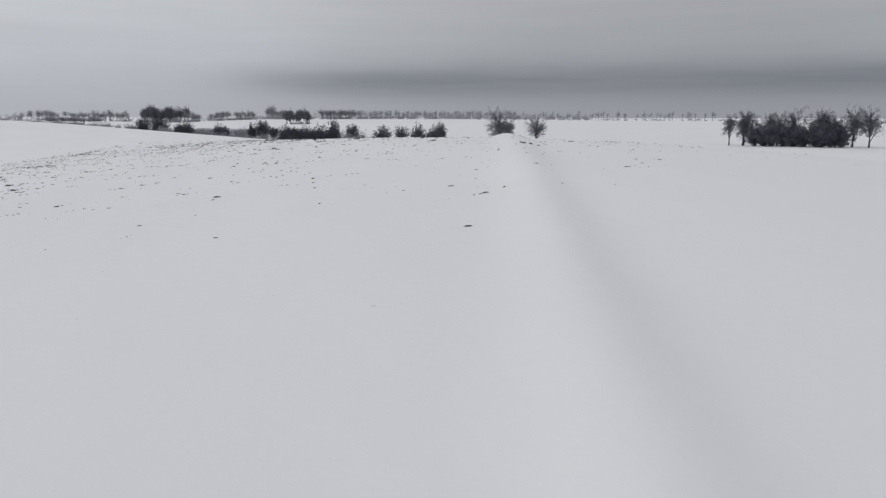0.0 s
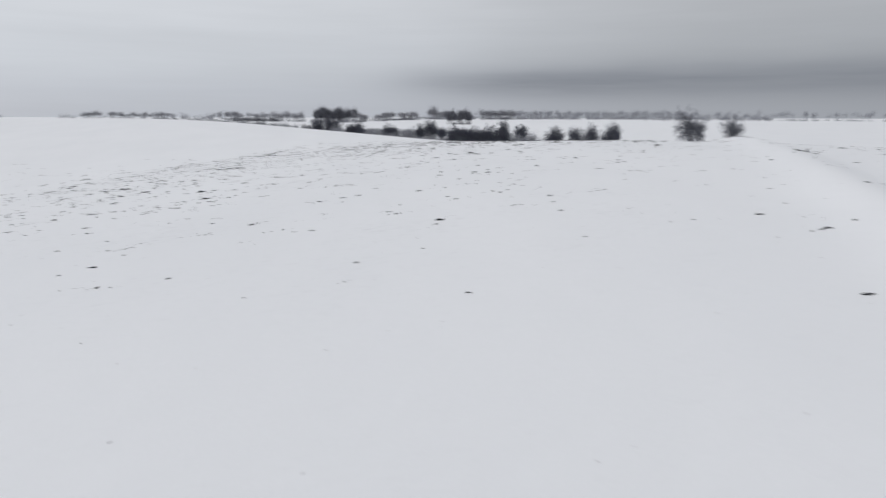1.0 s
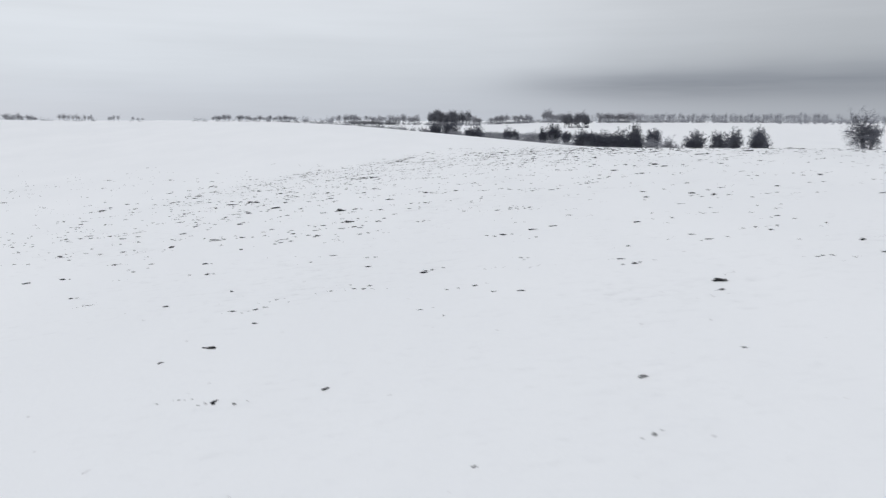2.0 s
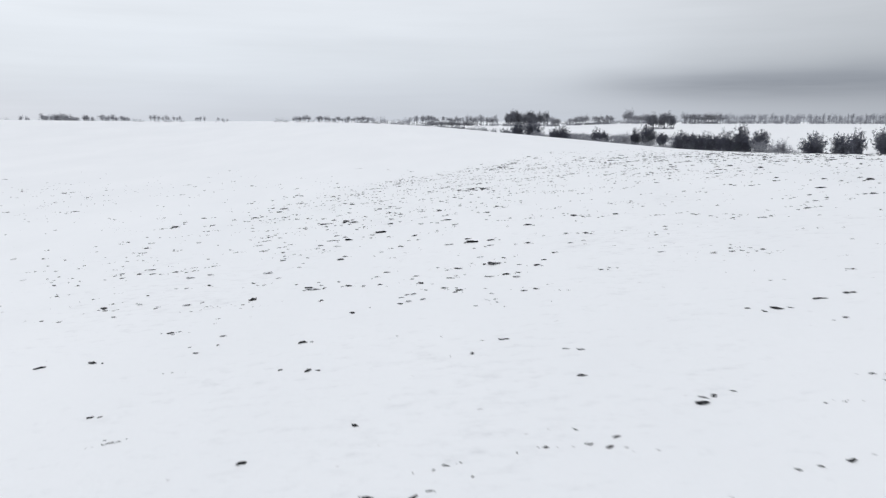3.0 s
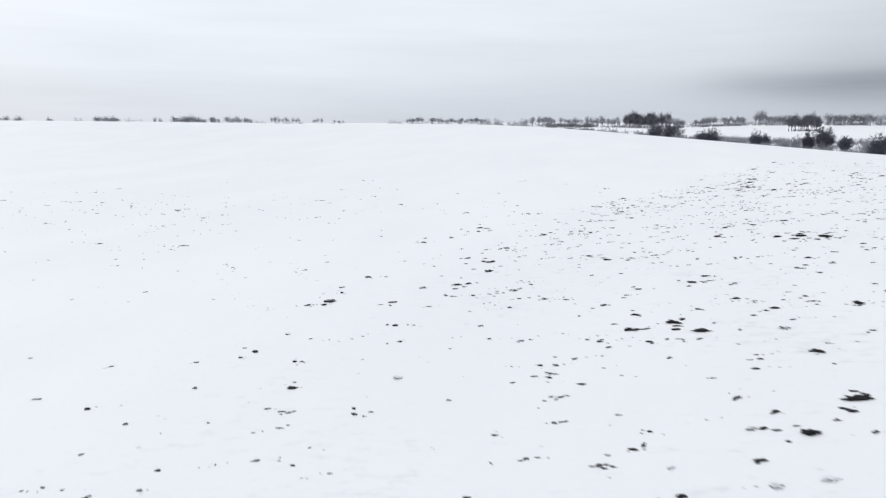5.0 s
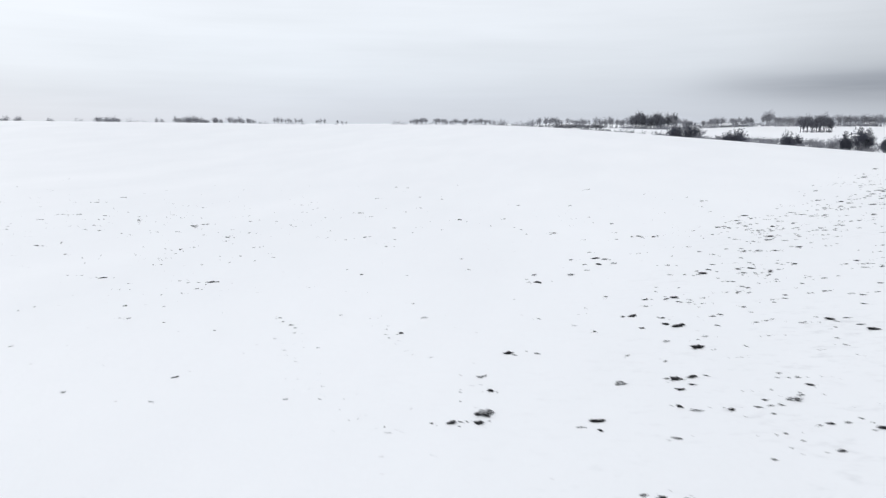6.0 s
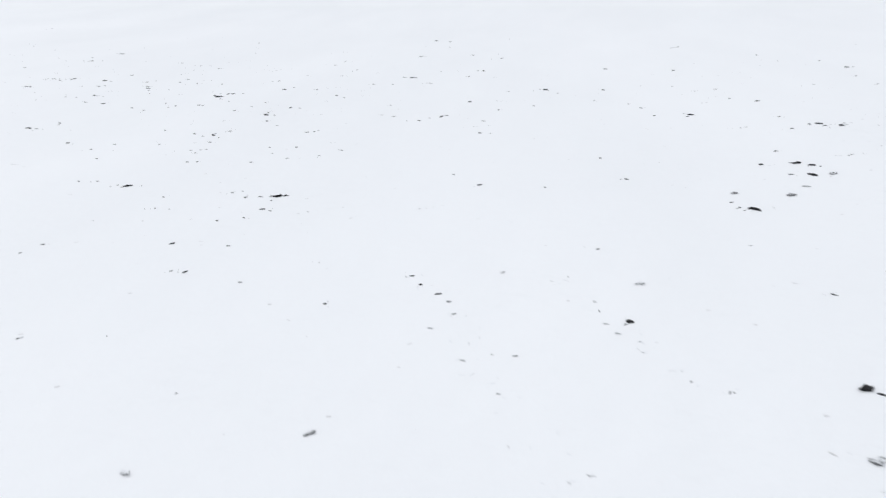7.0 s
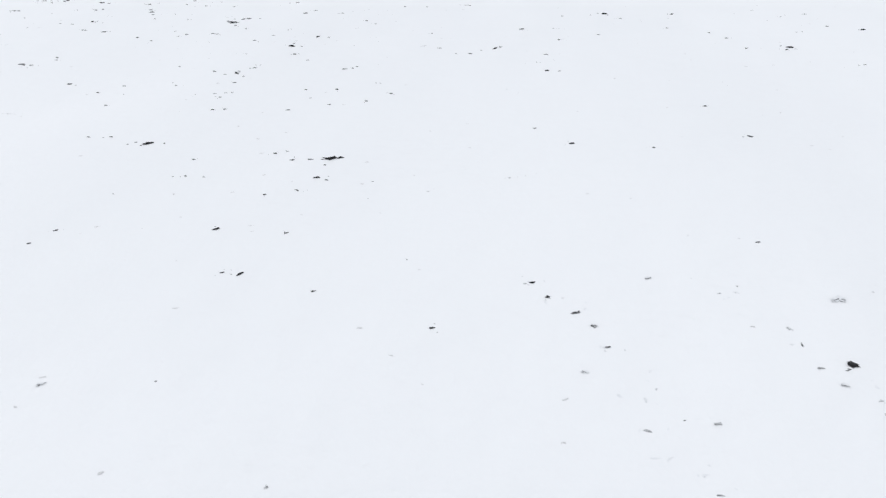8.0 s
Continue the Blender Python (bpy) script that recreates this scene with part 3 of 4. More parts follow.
def make_belt():
    """The low scrub of all the far field boundaries, too far off to tell bush from bush."""
    rs = random.Random(60)
    shapes = []
    for _ in range(4):
        wood, twigs = ([], []), ([], [])
        roots = [Vector((rs.gauss(0, 0.5), rs.gauss(0, 0.5), z)) for z in (-0.3, 0.2, 0.6)]
        crown(rs, twigs, twigs, roots, Vector((0, 0, 1.9)), (3.25, 3.25, 2.1), 11, 4, 6, (0.8, 0.028), 0.05, -0.9)
        shapes.append(([np.array([tuple(v) for v in twigs[0]]), twigs[1]]))
    verts, faces, count = [], [], 0
    for x, y, height, wide, turn in BELT:
        v, f = shapes[rs.randrange(4)]
        tall = height / 4.0
        c, t = math.cos(turn) * tall * wide, math.sin(turn) * tall * wide
        verts.append(np.stack([v[:, 0] * c - v[:, 1] * t + x, v[:, 0] * t + v[:, 1] * c + y, v[:, 2] * tall + ground_z(x, y)], -1))
        faces.extend([tuple(i + count for i in q) for q in f])
        count += len(v)
    me = bpy.data.meshes.new("far_scrub")
    me.from_pydata(np.concatenate(verts).tolist(), [], faces)
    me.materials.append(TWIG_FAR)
    tagged(new("far_scrub", me), "low grey leafless scrub along far snowy field boundaries", "scrub", kind="stuff")


make_belt()

rng = random.Random(50)
# bushes along the ditch: place, width, height of their tops
for bx, by, w, top in ((46.8, 326.6, 12.0, 8.0), (39.5, 320.0, 9.0, 6.6), (52.0, 274.0, 8.0, 5.4), (48.4, 273.0, 5.0, 4.0), (60.6, 250.5, 6.0, 4.5), (62.6, 248.0, 4.6, 3.6), (71.6, 224.7, 6.4, 6.3), (67.9, 226.6, 3.4, 4.8),
                       (72.6, 212.9, 4.0, 3.7), (91.7, 160.0, 6.4, 5.0), (97.6, 158.0, 5.4, 4.4), (104.0, 150.0, 6.5, 3.6), (96.0, 196.0, 6.0, 4.6), (128.0, 190.0, 7.0, 5.6), (112.0, 176.0, 6.0, 4.6)):
    h = top + 0.6 - ground_z(bx, by)
    settle(make_bush("bush", int(bx * 13 + by), w, h, int(140 + w * 22), "dark leafless bush beside the snowy ditch", TWIG_DARK, (0.42, 0.03), fine=10), bx, by, rng.uniform(0, 360))
for bx, by, w, top in ((57.0, 266.0, 10, 2.6), (59.0, 259.0, 8, 2.4), (66.0, 240.0, 10, 2.6), (69.5, 230.0, 6, 3.4), (56.0, 276.0, 9, 2.8), (77.0, 207.0, 7, 3.2), (74.5, 204.0, 5, 2.6), (84.5, 171.0, 6.5, 3.2), (88.5, 168.5, 6.0, 2.4), (78.0, 198.0, 6.0, 3.0), (88.0, 168.0, 8, 3.6), (46.0, 304.0, 8, 3.4), (65.2, 228.0, 3.2, 4.6)):
    h = top - ground_z(bx, by)
    settle(make_bush("bush", int(bx * 7), w, h, 52, "pale thin scrub poking out of the snow by the ditch", TWIG_FAR, (0.8, 0.016), fine=10), bx, by, rng.uniform(0, 360))
hedge = make_bush("hedge", 77, 7.0, 5.2 - ground_z(75.0, 179.5), 160, "dense dark leafless hedge at the edge of the snowy field", TWIG_DARK, (0.45, 0.026), 20.0, "hedge", 9)
for k in range(40):
    y = rng.uniform(140, 335)
    plant("scrub", float(ditch_x(y)) + rng.gauss(10, 6), y, rng.uniform(1.3, 3.0), rng, rng.uniform(0.8, 1.5))


def brow(x, y):
    """How high a thing behind the brow of the field must stand to show above it from the south."""
    ex, ey, ez = -6.8, 13.9, 7.0
    away = math.hypot(x - ex, y - ey)
    w = np.linspace(0.3, 0.97, 90)
    px, py = ex + (x - ex) * w, ey + (y - ey) * w
    rise = np.where(px < ditch_x(py) - 6, (land(px, py) - ez) / (away * w), -1.0)
    return ez + away * float(rise.max())


for k in range(60):
    y = 352 - 165 * (k // 3 * 3 + rng.uniform(0.2, 2.2)) / 60
    x = float(ditch_x(y)) + rng.uniform(-1, 18)
    plant("mid_scrub", x, y, max(brow(x, y) + rng.uniform(0.8, 3.2) - ground_z(x, y), 0.6), rng, rng.uniform(0.8, 1.6))
for k in range(34):
    x, y = -38 + 84 * (k + rng.uniform(-0.7, 0.7)) / 34, rng.uniform(334, 362)
    plant("mid_scrub", x, y, max(brow(x, y) + rng.uniform(0.6, 2.4) - ground_z(x, y), 0.6), rng, rng.uniform(0.8, 1.5))
settle(hedge, 75.0, 179.5, -45.0)
settle(make_bush("tree", 61, 4.6, 7.4 - ground_z(84.0, 182.0), 320, "dark leafless young tree rising behind the hedge", TWIG_DARK, (0.42, 0.022), category="tree"), 84.0, 182.0)
for k, (tx, ty, th) in enumerate(((105.5, 115.5, 11.0), (110.5, 119.5, 9.0), (113.5, 110.5, 9.5))):
    plant("dark", tx, ty, th, rng, 1.0)
far_hedge = copy_thing(hedge, pose(200.0, 97.0, ground_z(200.0, 97.0), 0, 0, -55) @ Matrix.Diagonal((1.35, 1.35, 1.35, 1)))
far_hedge["label"] = "dense dark leafless thicket at the corner of the field"
for k in range(11):
    aside = 3.6 * (k - 5) + rng.uniform(-2, 2)
    plant("dark", 202 + 0.57 * aside + rng.uniform(-2, 2), 99 - 0.82 * aside + rng.uniform(-2, 2), rng.uniform(8.5, 12), rng, 1.1)

# farms behind the tree rows
for b, far, size, barn, turn in ((3.75, 720, 0.62, False, 8), (1.95, 720, 0.6, True, -12), (13.9, 905, 0.85, False, -10), (14.9, 915, 0.95, False, 40),
                                 (23.3, 930, 0.9, False, -15), (-32.4, 720, 0.8, False, 10)):
    x, y = bearing(b, far)
    h = make_house(14, 8, 2.9, 3.0, "low farmhouse with pale walls and a snow-covered gabled roof", PLASTER) if not barn else \
        make_house(18, 9, 3.2, 3.4, "long board-clad barn with a snow-covered gabled roof", TIMBER, True)
    settle(h, x, y, turn - b, size)


def make_reeds():
    """Weeds and brambles on both banks of the ditch, in patches."""
    rs = random.Random(9)
    verts, faces = [], []
    for _ in range(17000):
        y = rs.uniform(110, 345)
        x = float(ditch_x(y)) + rs.gauss(8, 8.0)
        if math.sin(y * 0.34 + x * 0.2) + math.sin(x * 0.62 + y * 0.13) + math.sin(x * 0.23 - y * 0.47) < rs.uniform(0.1, 1.2):
            continue
        p = Vector((x, y, ground_z(x, y) - 0.05))
        for _ in range(3):
            thorn(verts, faces, p, p + Vector((rs.gauss(0, 0.55), rs.gauss(0, 0.55), rs.uniform(0.4, 1.9))), 0.055)
    me = bpy.data.meshes.new("dry_reeds")
    me.from_pydata(verts, [], faces)
    me.materials.append(TWIG_GREY)
    tagged(new("dry_reeds", me), "dry grey weeds and brambles along the snowy ditch", "reeds", kind="stuff")


make_reeds()


# ---------------------------------------------------------------- frozen soil showing through the snow
def clod_shape(seed, detail):
    """A ragged, necked clod of ploughed earth, drawn out along the furrow; about a metre long."""
    rs = random.Random(seed)
    bm = bmesh.new()
    bmesh.ops.create_icosphere(bm, subdivisions=detail, radius=1.0)
    seat = Vector((rs.uniform(-50, 50), rs.uniform(-50, 50), 0))
    bend, shear, necks = rs.gauss(0, 0.07), rs.gauss(0, 0.22), rs.uniform(0.2, 0.75) if detail > 2 else 0.2
    deep, tall = rs.uniform(0.15, 0.29), rs.uniform(0.1, 0.17)
    for v in bm.verts:
        d = v.co.normalized()
        r = 0.95 + 0.5 * noise.noise(d * 1.5 + seat) + 0.5 * noise.noise(d * 3.4 + seat) + 0.45 * noise.noise(d * 7.0 + seat) + (0.3 * noise.noise(d * 15.0 + seat) if detail > 2 else 0)
        r = min(max(r, 0.35), 1.5)
        x = d.x * r * 0.46
        girth = r * (1 + necks * 1.5 * noise.noise(Vector((x * 5.5, 7.0, 0)) + seat))
        girth = max(girth, 0.22)
        v.co = Vector((x, d.y * girth * deep + bend * (x * x * 4 - 0.3) + shear * x, min(d.z * girth, 0.95 + 0.3 * noise.noise(Vector((x * 9, d.y * 4, 2)) + seat)) * tall))
    me = bpy.data.meshes.new("soil_clod")
    bm.to_mesh(me)
    bm.free()
    return me


CLOD_MESHES = [clod_shape(s, 3) for s in range(36)]
DUSTED_MESHES = [clod_shape(s + 70, 3) for s in range(10)]
CRUMBS = [clod_shape(s + 40, 1 if s < 10 else 2) for s in range(20)]      # ten coarse ones for grains, ten finer
for me in CLOD_MESHES:
    me.materials.append(SOIL)
for me in DUSTED_MESHES:
    me.materials.append(SOIL_DUSTED)
CRUMB_DATA = []
for me in CRUMBS:
    CRUMB_DATA.append((np.array([v.co[:] for v in me.vertices]), np.array([p.vertices[:] for p in me.polygons])))
    bpy.data.meshes.remove(me)

# clods that stand out: place and length in metres, area by area from south to north
CLODS_HEADLAND = [
    (2.4, 14.3, 0.26), (-9.2, 14.4, 0.099), (2, 14.7, 0.24), (-6.7, 15.2, 0.094), (-3.8, 15.3, 0.33), (1.3, 15.6, 0.18), (-8.5, 15.7, 0.24),
    (3.9, 15.8, 0.23), (4.3, 15.9, 0.15), (0, 15.9, 0.14), (-0.5, 15.9, 0.091), (-1, 16.1, 0.24), (-2.3, 16.3, 0.32), (1, 16.3, 0.095),
    (5, 16.7, 0.3), (-1.4, 16.8, 0.081), (-2.8, 16.9, 0.11), (2.5, 17.3, 0.32), (-4.4, 17.7, 0.14), (-6, 18, 0.15), (-11.3, 18.1, 0.19),
    (-11.4, 19.7, 0.12), (-6.6, 19.9, 0.18), (5.2, 20.5, 0.28), (-10.8, 20.5, 0.061), (-10.2, 20.6, 0.15), (-11.8, 20.6, 0.064), (-7.8, 20.8, 0.12),
    (-13, 20.8, 0.1), (-8.8, 20.8, 0.1), (-8.3, 21, 0.3), (-13.1, 21.2, 0.087), (-9.8, 21.2, 0.17),
]
CLODS_SLOPE = [
    (-1.8, 21.3, 0.19), (-12.5, 21.4, 0.12), (-10.6, 21.5, 0.22), (7.6, 21.6, 0.33), (-13.6, 21.6, 0.073), (3.2, 21.9, 0.64), (-13.3, 21.9, 0.06),
    (6.9, 21.9, 0.19), (-9.6, 22, 0.3), (3.9, 22, 0.39), (0.3, 22.5, 0.31), (-11.5, 22.7, 0.06), (-4.1, 22.8, 0.094), (-10, 23.1, 0.07),
    (-11.4, 23.3, 0.06), (-4.7, 23.5, 0.18), (-13.4, 23.6, 0.099), (-3.3, 24.6, 0.3), (0.8, 25, 0.32), (5.8, 25.1, 0.46), (-0.4, 25.4, 0.17),
    (9.8, 25.6, 0.35), (-2.2, 25.6, 0.45), (-1.2, 25.6, 0.15), (-7.6, 25.7, 0.13), (8.4, 25.9, 0.32), (-1.6, 26.1, 0.12), (8.1, 26.4, 0.41),
    (-2.5, 26.5, 0.22), (-1.3, 26.6, 0.14), (-0.9, 27, 0.7), (2.6, 27.1, 0.24), (-12.6, 27.1, 0.12),
]
CLODS_FURROWS = [
    (-16.9, 27.1, 0.17), (-3, 27.2, 0.23), (-12.5, 28.3, 0.32), (-15, 28.4, 0.14), (1.5, 28.7, 0.14), (2.3, 29, 0.5), (-6.8, 29.5, 0.13),
    (-0.6, 29.8, 0.41), (-18.3, 30, 0.14), (-12.9, 30.2, 0.062), (-16, 30.3, 0.13), (-13, 30.3, 0.063), (-13.2, 30.3, 0.16), (4.4, 30.6, 0.32),
    (-14.9, 30.7, 0.13), (-21.4, 30.8, 0.08), (-4.1, 31, 0.16), (-14.7, 31.2, 0.33), (-5.3, 31.2, 0.22), (2.3, 31.2, 0.16), (-5.6, 31.4, 0.14),
    (-2.7, 31.7, 0.68), (-8.2, 31.8, 0.085), (-10.7, 31.8, 0.15), (-4.5, 32.1, 0.34), (-13.5, 32.4, 0.093), (-3.2, 32.6, 0.57), (-14.4, 32.9, 0.12),
    (5.1, 32.9, 0.41), (-11.2, 33.5, 0.21), (-4.1, 33.6, 0.35), (-0.3, 33.7, 0.27), (1.9, 33.8, 0.35),
]
CLODS_CROWN = [
    (-2.3, 33.9, 0.17), (0.2, 34.6, 0.15), (-0.6, 34.6, 0.18), (3.1, 34.8, 0.22), (0.9, 34.9, 0.16), (-4.9, 35, 0.29), (4.4, 35, 0.19),
    (-1, 35, 0.28), (-6, 36, 0.23), (-6.7, 36.2, 0.31), (-15.1, 36.6, 0.26), (-14.5, 36.6, 0.26), (-12, 36.7, 0.38), (-0.7, 36.8, 0.17),
    (-3.6, 36.9, 0.24), (-9.2, 37.2, 0.19), (-1.8, 37.4, 0.34), (-10.2, 37.4, 0.17), (5.6, 37.6, 0.25), (-8.4, 37.7, 0.11), (-1.2, 38.3, 0.32),
    (-10, 38.4, 0.22), (-14.4, 38.5, 0.21), (-7.2, 38.5, 0.17), (-9.7, 38.7, 0.15), (2, 38.8, 0.25), (-10, 39.1, 0.32), (2.4, 39.2, 0.19),
    (-9.6, 39.2, 0.33), (-3.9, 39.6, 0.12), (2.9, 40.4, 0.3), (-10.9, 41, 0.13),
]
CLODS_SHOULDER = [
    (0.8, 41.4, 0.2), (-14.1, 41.4, 0.43), (-9, 41.5, 0.46), (5.7, 42.6, 0.29), (-4.1, 42.6, 0.4),
    (-11.6, 43.4, 0.12), (-10.2, 43.6, 0.14), (-9.1, 43.7, 0.65), (-17.7, 43.7, 0.18), (-4.8, 43.8, 0.38),
    (-24.4, 44.2, 0.082), (-9.4, 44.7, 0.18), (-7.9, 44.7, 0.18), (3.9, 44.7, 0.42), (5.1, 44.8, 0.81),
    (-10.3, 45.1, 0.43), (-13.3, 45.1, 0.1), (-26.9, 45.2, 0.062), (-22.4, 45.4, 0.074), (3.4, 45.5, 0.5), (4.3, 45.3, 0.62), (-6.7, 45.7, 0.14),
    (-28.6, 45.7, 0.12), (-29, 45.7, 0.06), (-22.7, 45.9, 0.12),
]
CLODS_HOLLOW = [
    (-9.7, 46.3, 0.16), (1.2, 46.7, 0.44), (-33.7, 47.1, 0.084), (-9.6, 47.2, 0.25), (-8.6, 47.3, 0.31), (-28.3, 47.6, 0.064),
    (-30, 47.6, 0.19), (-6.3, 47.8, 0.12), (-10.9, 47.9, 0.15), (-6, 48.6, 0.16), (-0.6, 49.3, 0.21), (2.2, 49.5, 0.47),
    (-29.6, 49.6, 0.06), (3.6, 49.7, 0.44), (5.2, 50.3, 0.41), (-4.5, 50.4, 0.17), (-28.6, 50.8, 0.21), (-13.4, 50.9, 0.46), (-5.3, 51, 0.24),
    (-4.3, 51, 0.38), (-6.8, 51.3, 0.44), (-13.9, 51.6, 0.1), (-4.8, 51.8, 0.32), (-5.3, 51.8, 0.21), (-32.6, 51.8, 0.074), (-6.4, 52, 0.21),
    (-29.7, 52, 0.12), (-0.7, 52.1, 0.23), (-28.6, 52.2, 0.45), (-3, 52.2, 0.33), (-30.4, 52.5, 0.072),
]
CLODS_RISE = [
    (-30.1, 52.7, 0.06), (-34.6, 52.9, 0.36), (-36.1, 53.3, 0.11), (-19.5, 53.5, 0.071), (-21.8, 53.8, 0.16), (-10.7, 54.4, 0.48),
    (-16.7, 54.4, 0.15), (-22.9, 55.2, 0.064), (-2.8, 55.3, 0.24), (-4.1, 55.5, 0.2), (-10.3, 55.6, 0.27), (-10.7, 55.9, 0.51), (-1.6, 55.9, 0.37),
    (-11.9, 55.9, 0.18), (-34.2, 56.5, 0.1), (-33.8, 56.6, 0.061), (-17.4, 57.4, 0.098), (-10.9, 57.7, 0.16), (-29, 58, 0.1), (-34.6, 58, 0.08),
    (-41.2, 58.8, 0.21), (-28.3, 59, 0.12), (-37, 59.3, 0.069), (-31.7, 59.3, 0.095), (-1.8, 59.4, 0.4), (-30.5, 59.4, 0.11), (-34.9, 60, 0.13),
    (-9.2, 61.4, 0.15), (-35.4, 61.4, 0.41), (-7.2, 61.6, 0.26), (-7.8, 61.7, 0.15), (-7.9, 62.1, 0.38), (-44.1, 62.2, 0.1),
]
CLODS_FLAT = [
    (-22.1, 62.3, 0.084), (-35, 62.4, 0.18), (-0.7, 62.6, 0.34), (0.6, 63.3, 0.35), (-9, 63.9, 0.16), (-34.1, 65, 0.19), (-12.6, 65.3, 0.37),
    (-14.3, 65.4, 0.11), (-25.6, 66.1, 0.076), (-27.6, 66.5, 0.12), (-34.8, 66.6, 0.43), (-42.1, 66.7, 0.11), (-14.7, 67.4, 0.14),
    (-37.1, 67.6, 0.15), (-8.9, 67.9, 0.25), (-41.3, 67.9, 0.07), (-45.5, 68.1, 0.28), (-22.1, 68.1, 0.16), (-41.1, 68.4, 0.14), (-15.2, 68.7, 0.1),
    (-34.2, 68.8, 0.31), (-39.6, 68.8, 0.14), (-36.6, 68.9, 0.089), (-39.9, 68.9, 0.14), (-10, 69, 0.11), (-42.1, 69.1, 0.072), (-48.2, 69.5, 0.15),
    (-28.5, 69.9, 0.086), (-16.9, 70.1, 0.086), (-51.6, 70.3, 0.083), (-36.3, 70.3, 0.092), (-38.7, 70.4, 0.094), (-47.6, 70.4, 0.23),
]
CLODS_BEYOND = [
    (-39.6, 71.1, 0.19), (-40.1, 71.9, 0.52), (-53.2, 72, 0.22), (-10.1, 72, 0.18), (-32, 72.3, 0.14), (-18.9, 72.9, 0.11), (-45.5, 73.1, 0.18),
    (-50.4, 73.3, 0.11), (-16.2, 73.5, 0.23), (-2.1, 73.7, 0.21), (-21.9, 74, 0.12), (-19.6, 74.3, 0.37), (-46.4, 74.5, 0.24), (-53.2, 75, 0.12),
    (-34.7, 75.3, 0.2), (-52.8, 76, 0.24), (-36.6, 76.1, 0.13), (-47.4, 76.2, 0.17), (-43.8, 76.5, 0.19), (-42, 76.6, 0.16), (-45.2, 76.7, 0.11),
    (-47.1, 76.8, 0.12), (-1.4, 76.9, 0.34), (-30, 77.5, 0.1), (-31.4, 77.6, 0.13), (-45.3, 78.1, 0.2), (-25.1, 80.6, 0.2), (-24.3, 83.2, 0.32),
    (-26, 92.3, 0.21),
]
# clods all but covered again by snow
DUSTED_SOUTH = [
    (1, 13.5, 0.21), (1.4, 13.6, 0.22), (3.3, 13.6, 0.16), (0.8, 14, 0.18), (1.1, 14.3, 0.23), (4.2, 15.3, 0.3), (-5.8, 15.3, 0.29),
    (-6.7, 15.4, 0.17), (-5.4, 15.5, 0.17), (3.4, 15.7, 0.3), (-7.5, 15.9, 0.2), (-2.1, 16, 0.5), (-0.2, 17.1, 0.19), (2.1, 17.2, 0.15),
    (3.7, 17.5, 0.51), (1.8, 17.7, 0.16), (-3.7, 18.2, 0.21), (3.3, 18.8, 0.27), (-4.3, 19.3, 0.45), (-7.2, 19.6, 0.38), (-3.3, 20.6, 0.16),
    (-1.9, 20.7, 0.33), (-7.6, 21, 0.19), (-9.2, 21, 0.28), (-10.7, 21.2, 0.22), (-0.4, 21.5, 0.25), (-4.3, 21.6, 0.27), (-14.6, 21.7, 0.29),
    (2.2, 21.8, 0.31), (-4.3, 22, 0.16), (-2.9, 22.7, 0.14),
]
DUSTED_NORTH = [
    (-3.3, 23.8, 0.28), (-2.5, 24, 0.35), (-4.7, 24.4, 0.21), (-3.1, 25.8, 0.28), (-5.3, 26.5, 0.16), (-8.7, 27.4, 0.14), (-18.7, 27.7, 0.27),
    (1.8, 28.3, 0.25), (1, 28.6, 0.39), (-10.1, 28.8, 0.3), (-0.7, 31.7, 0.38), (-14.4, 37.1, 0.54), (-9.9, 37.2, 0.32), (-22.8, 37.7, 0.17),
    (-7.8, 37.7, 0.39), (-19.4, 38, 0.16), (-25.7, 38.3, 0.24), (-11.3, 38.9, 0.35), (-14.7, 39.5, 0.29), (-23.2, 39.5, 0.25), (-30.4, 42, 0.17),
    (-9.7, 42.2, 0.27), (-20, 42.2, 0.13), (-8.6, 42.5, 0.23), (-21.6, 44.5, 0.15), (-12, 52.2, 0.41), (-13.6, 52.5, 0.28), (-11.3, 53.1, 0.27),
    (-10, 54.5, 0.41), (-3.4, 55.5, 0.44), (-2.2, 58.4, 0.48),
]
DUSTED_TRAIL = [
    (-18, 43.2, 0.15), (-18.2, 43.6, 0.12), (-21.8, 43.2, 0.13), (-21.9, 44.9, 0.16), (-21.4, 43.9, 0.12), (-17.3, 45.6, 0.27),
    (-16.6, 45.9, 0.067), (-18.9, 46, 0.064), (-20.5, 46.2, 0.16), (-18.1, 47.8, 0.12), (-12.2, 44.2, 0.17), (-26, 40.4, 0.077),
]
CLOD_LABEL = "dark frozen clod of ploughed soil showing through snow"
DUSTED_LABEL = "low clod of soil mostly covered by windblown snow"


def lay_clod(x, y, size, rs, dusted=False):
    models = DUSTED_MESHES if dusted else CLOD_MESHES
    ob = new("soil_clod", models[rs.randrange(len(models))])
    flip = 180 * rs.randrange(2)
    ob.matrix_basis = pose(x, y, ground_z(x, y) + 0.03 * size, rs.uniform(-7, 7), rs.uniform(-7, 7), rs.gauss(8, 20) + flip)
    ob.scale = (size, size * rs.uniform(0.9, 1.4), size * rs.uniform(0.7, 1.2))
    return tagged(ob, DUSTED_LABEL if dusted else CLOD_LABEL, "soil clod", "soil clods in the snow")


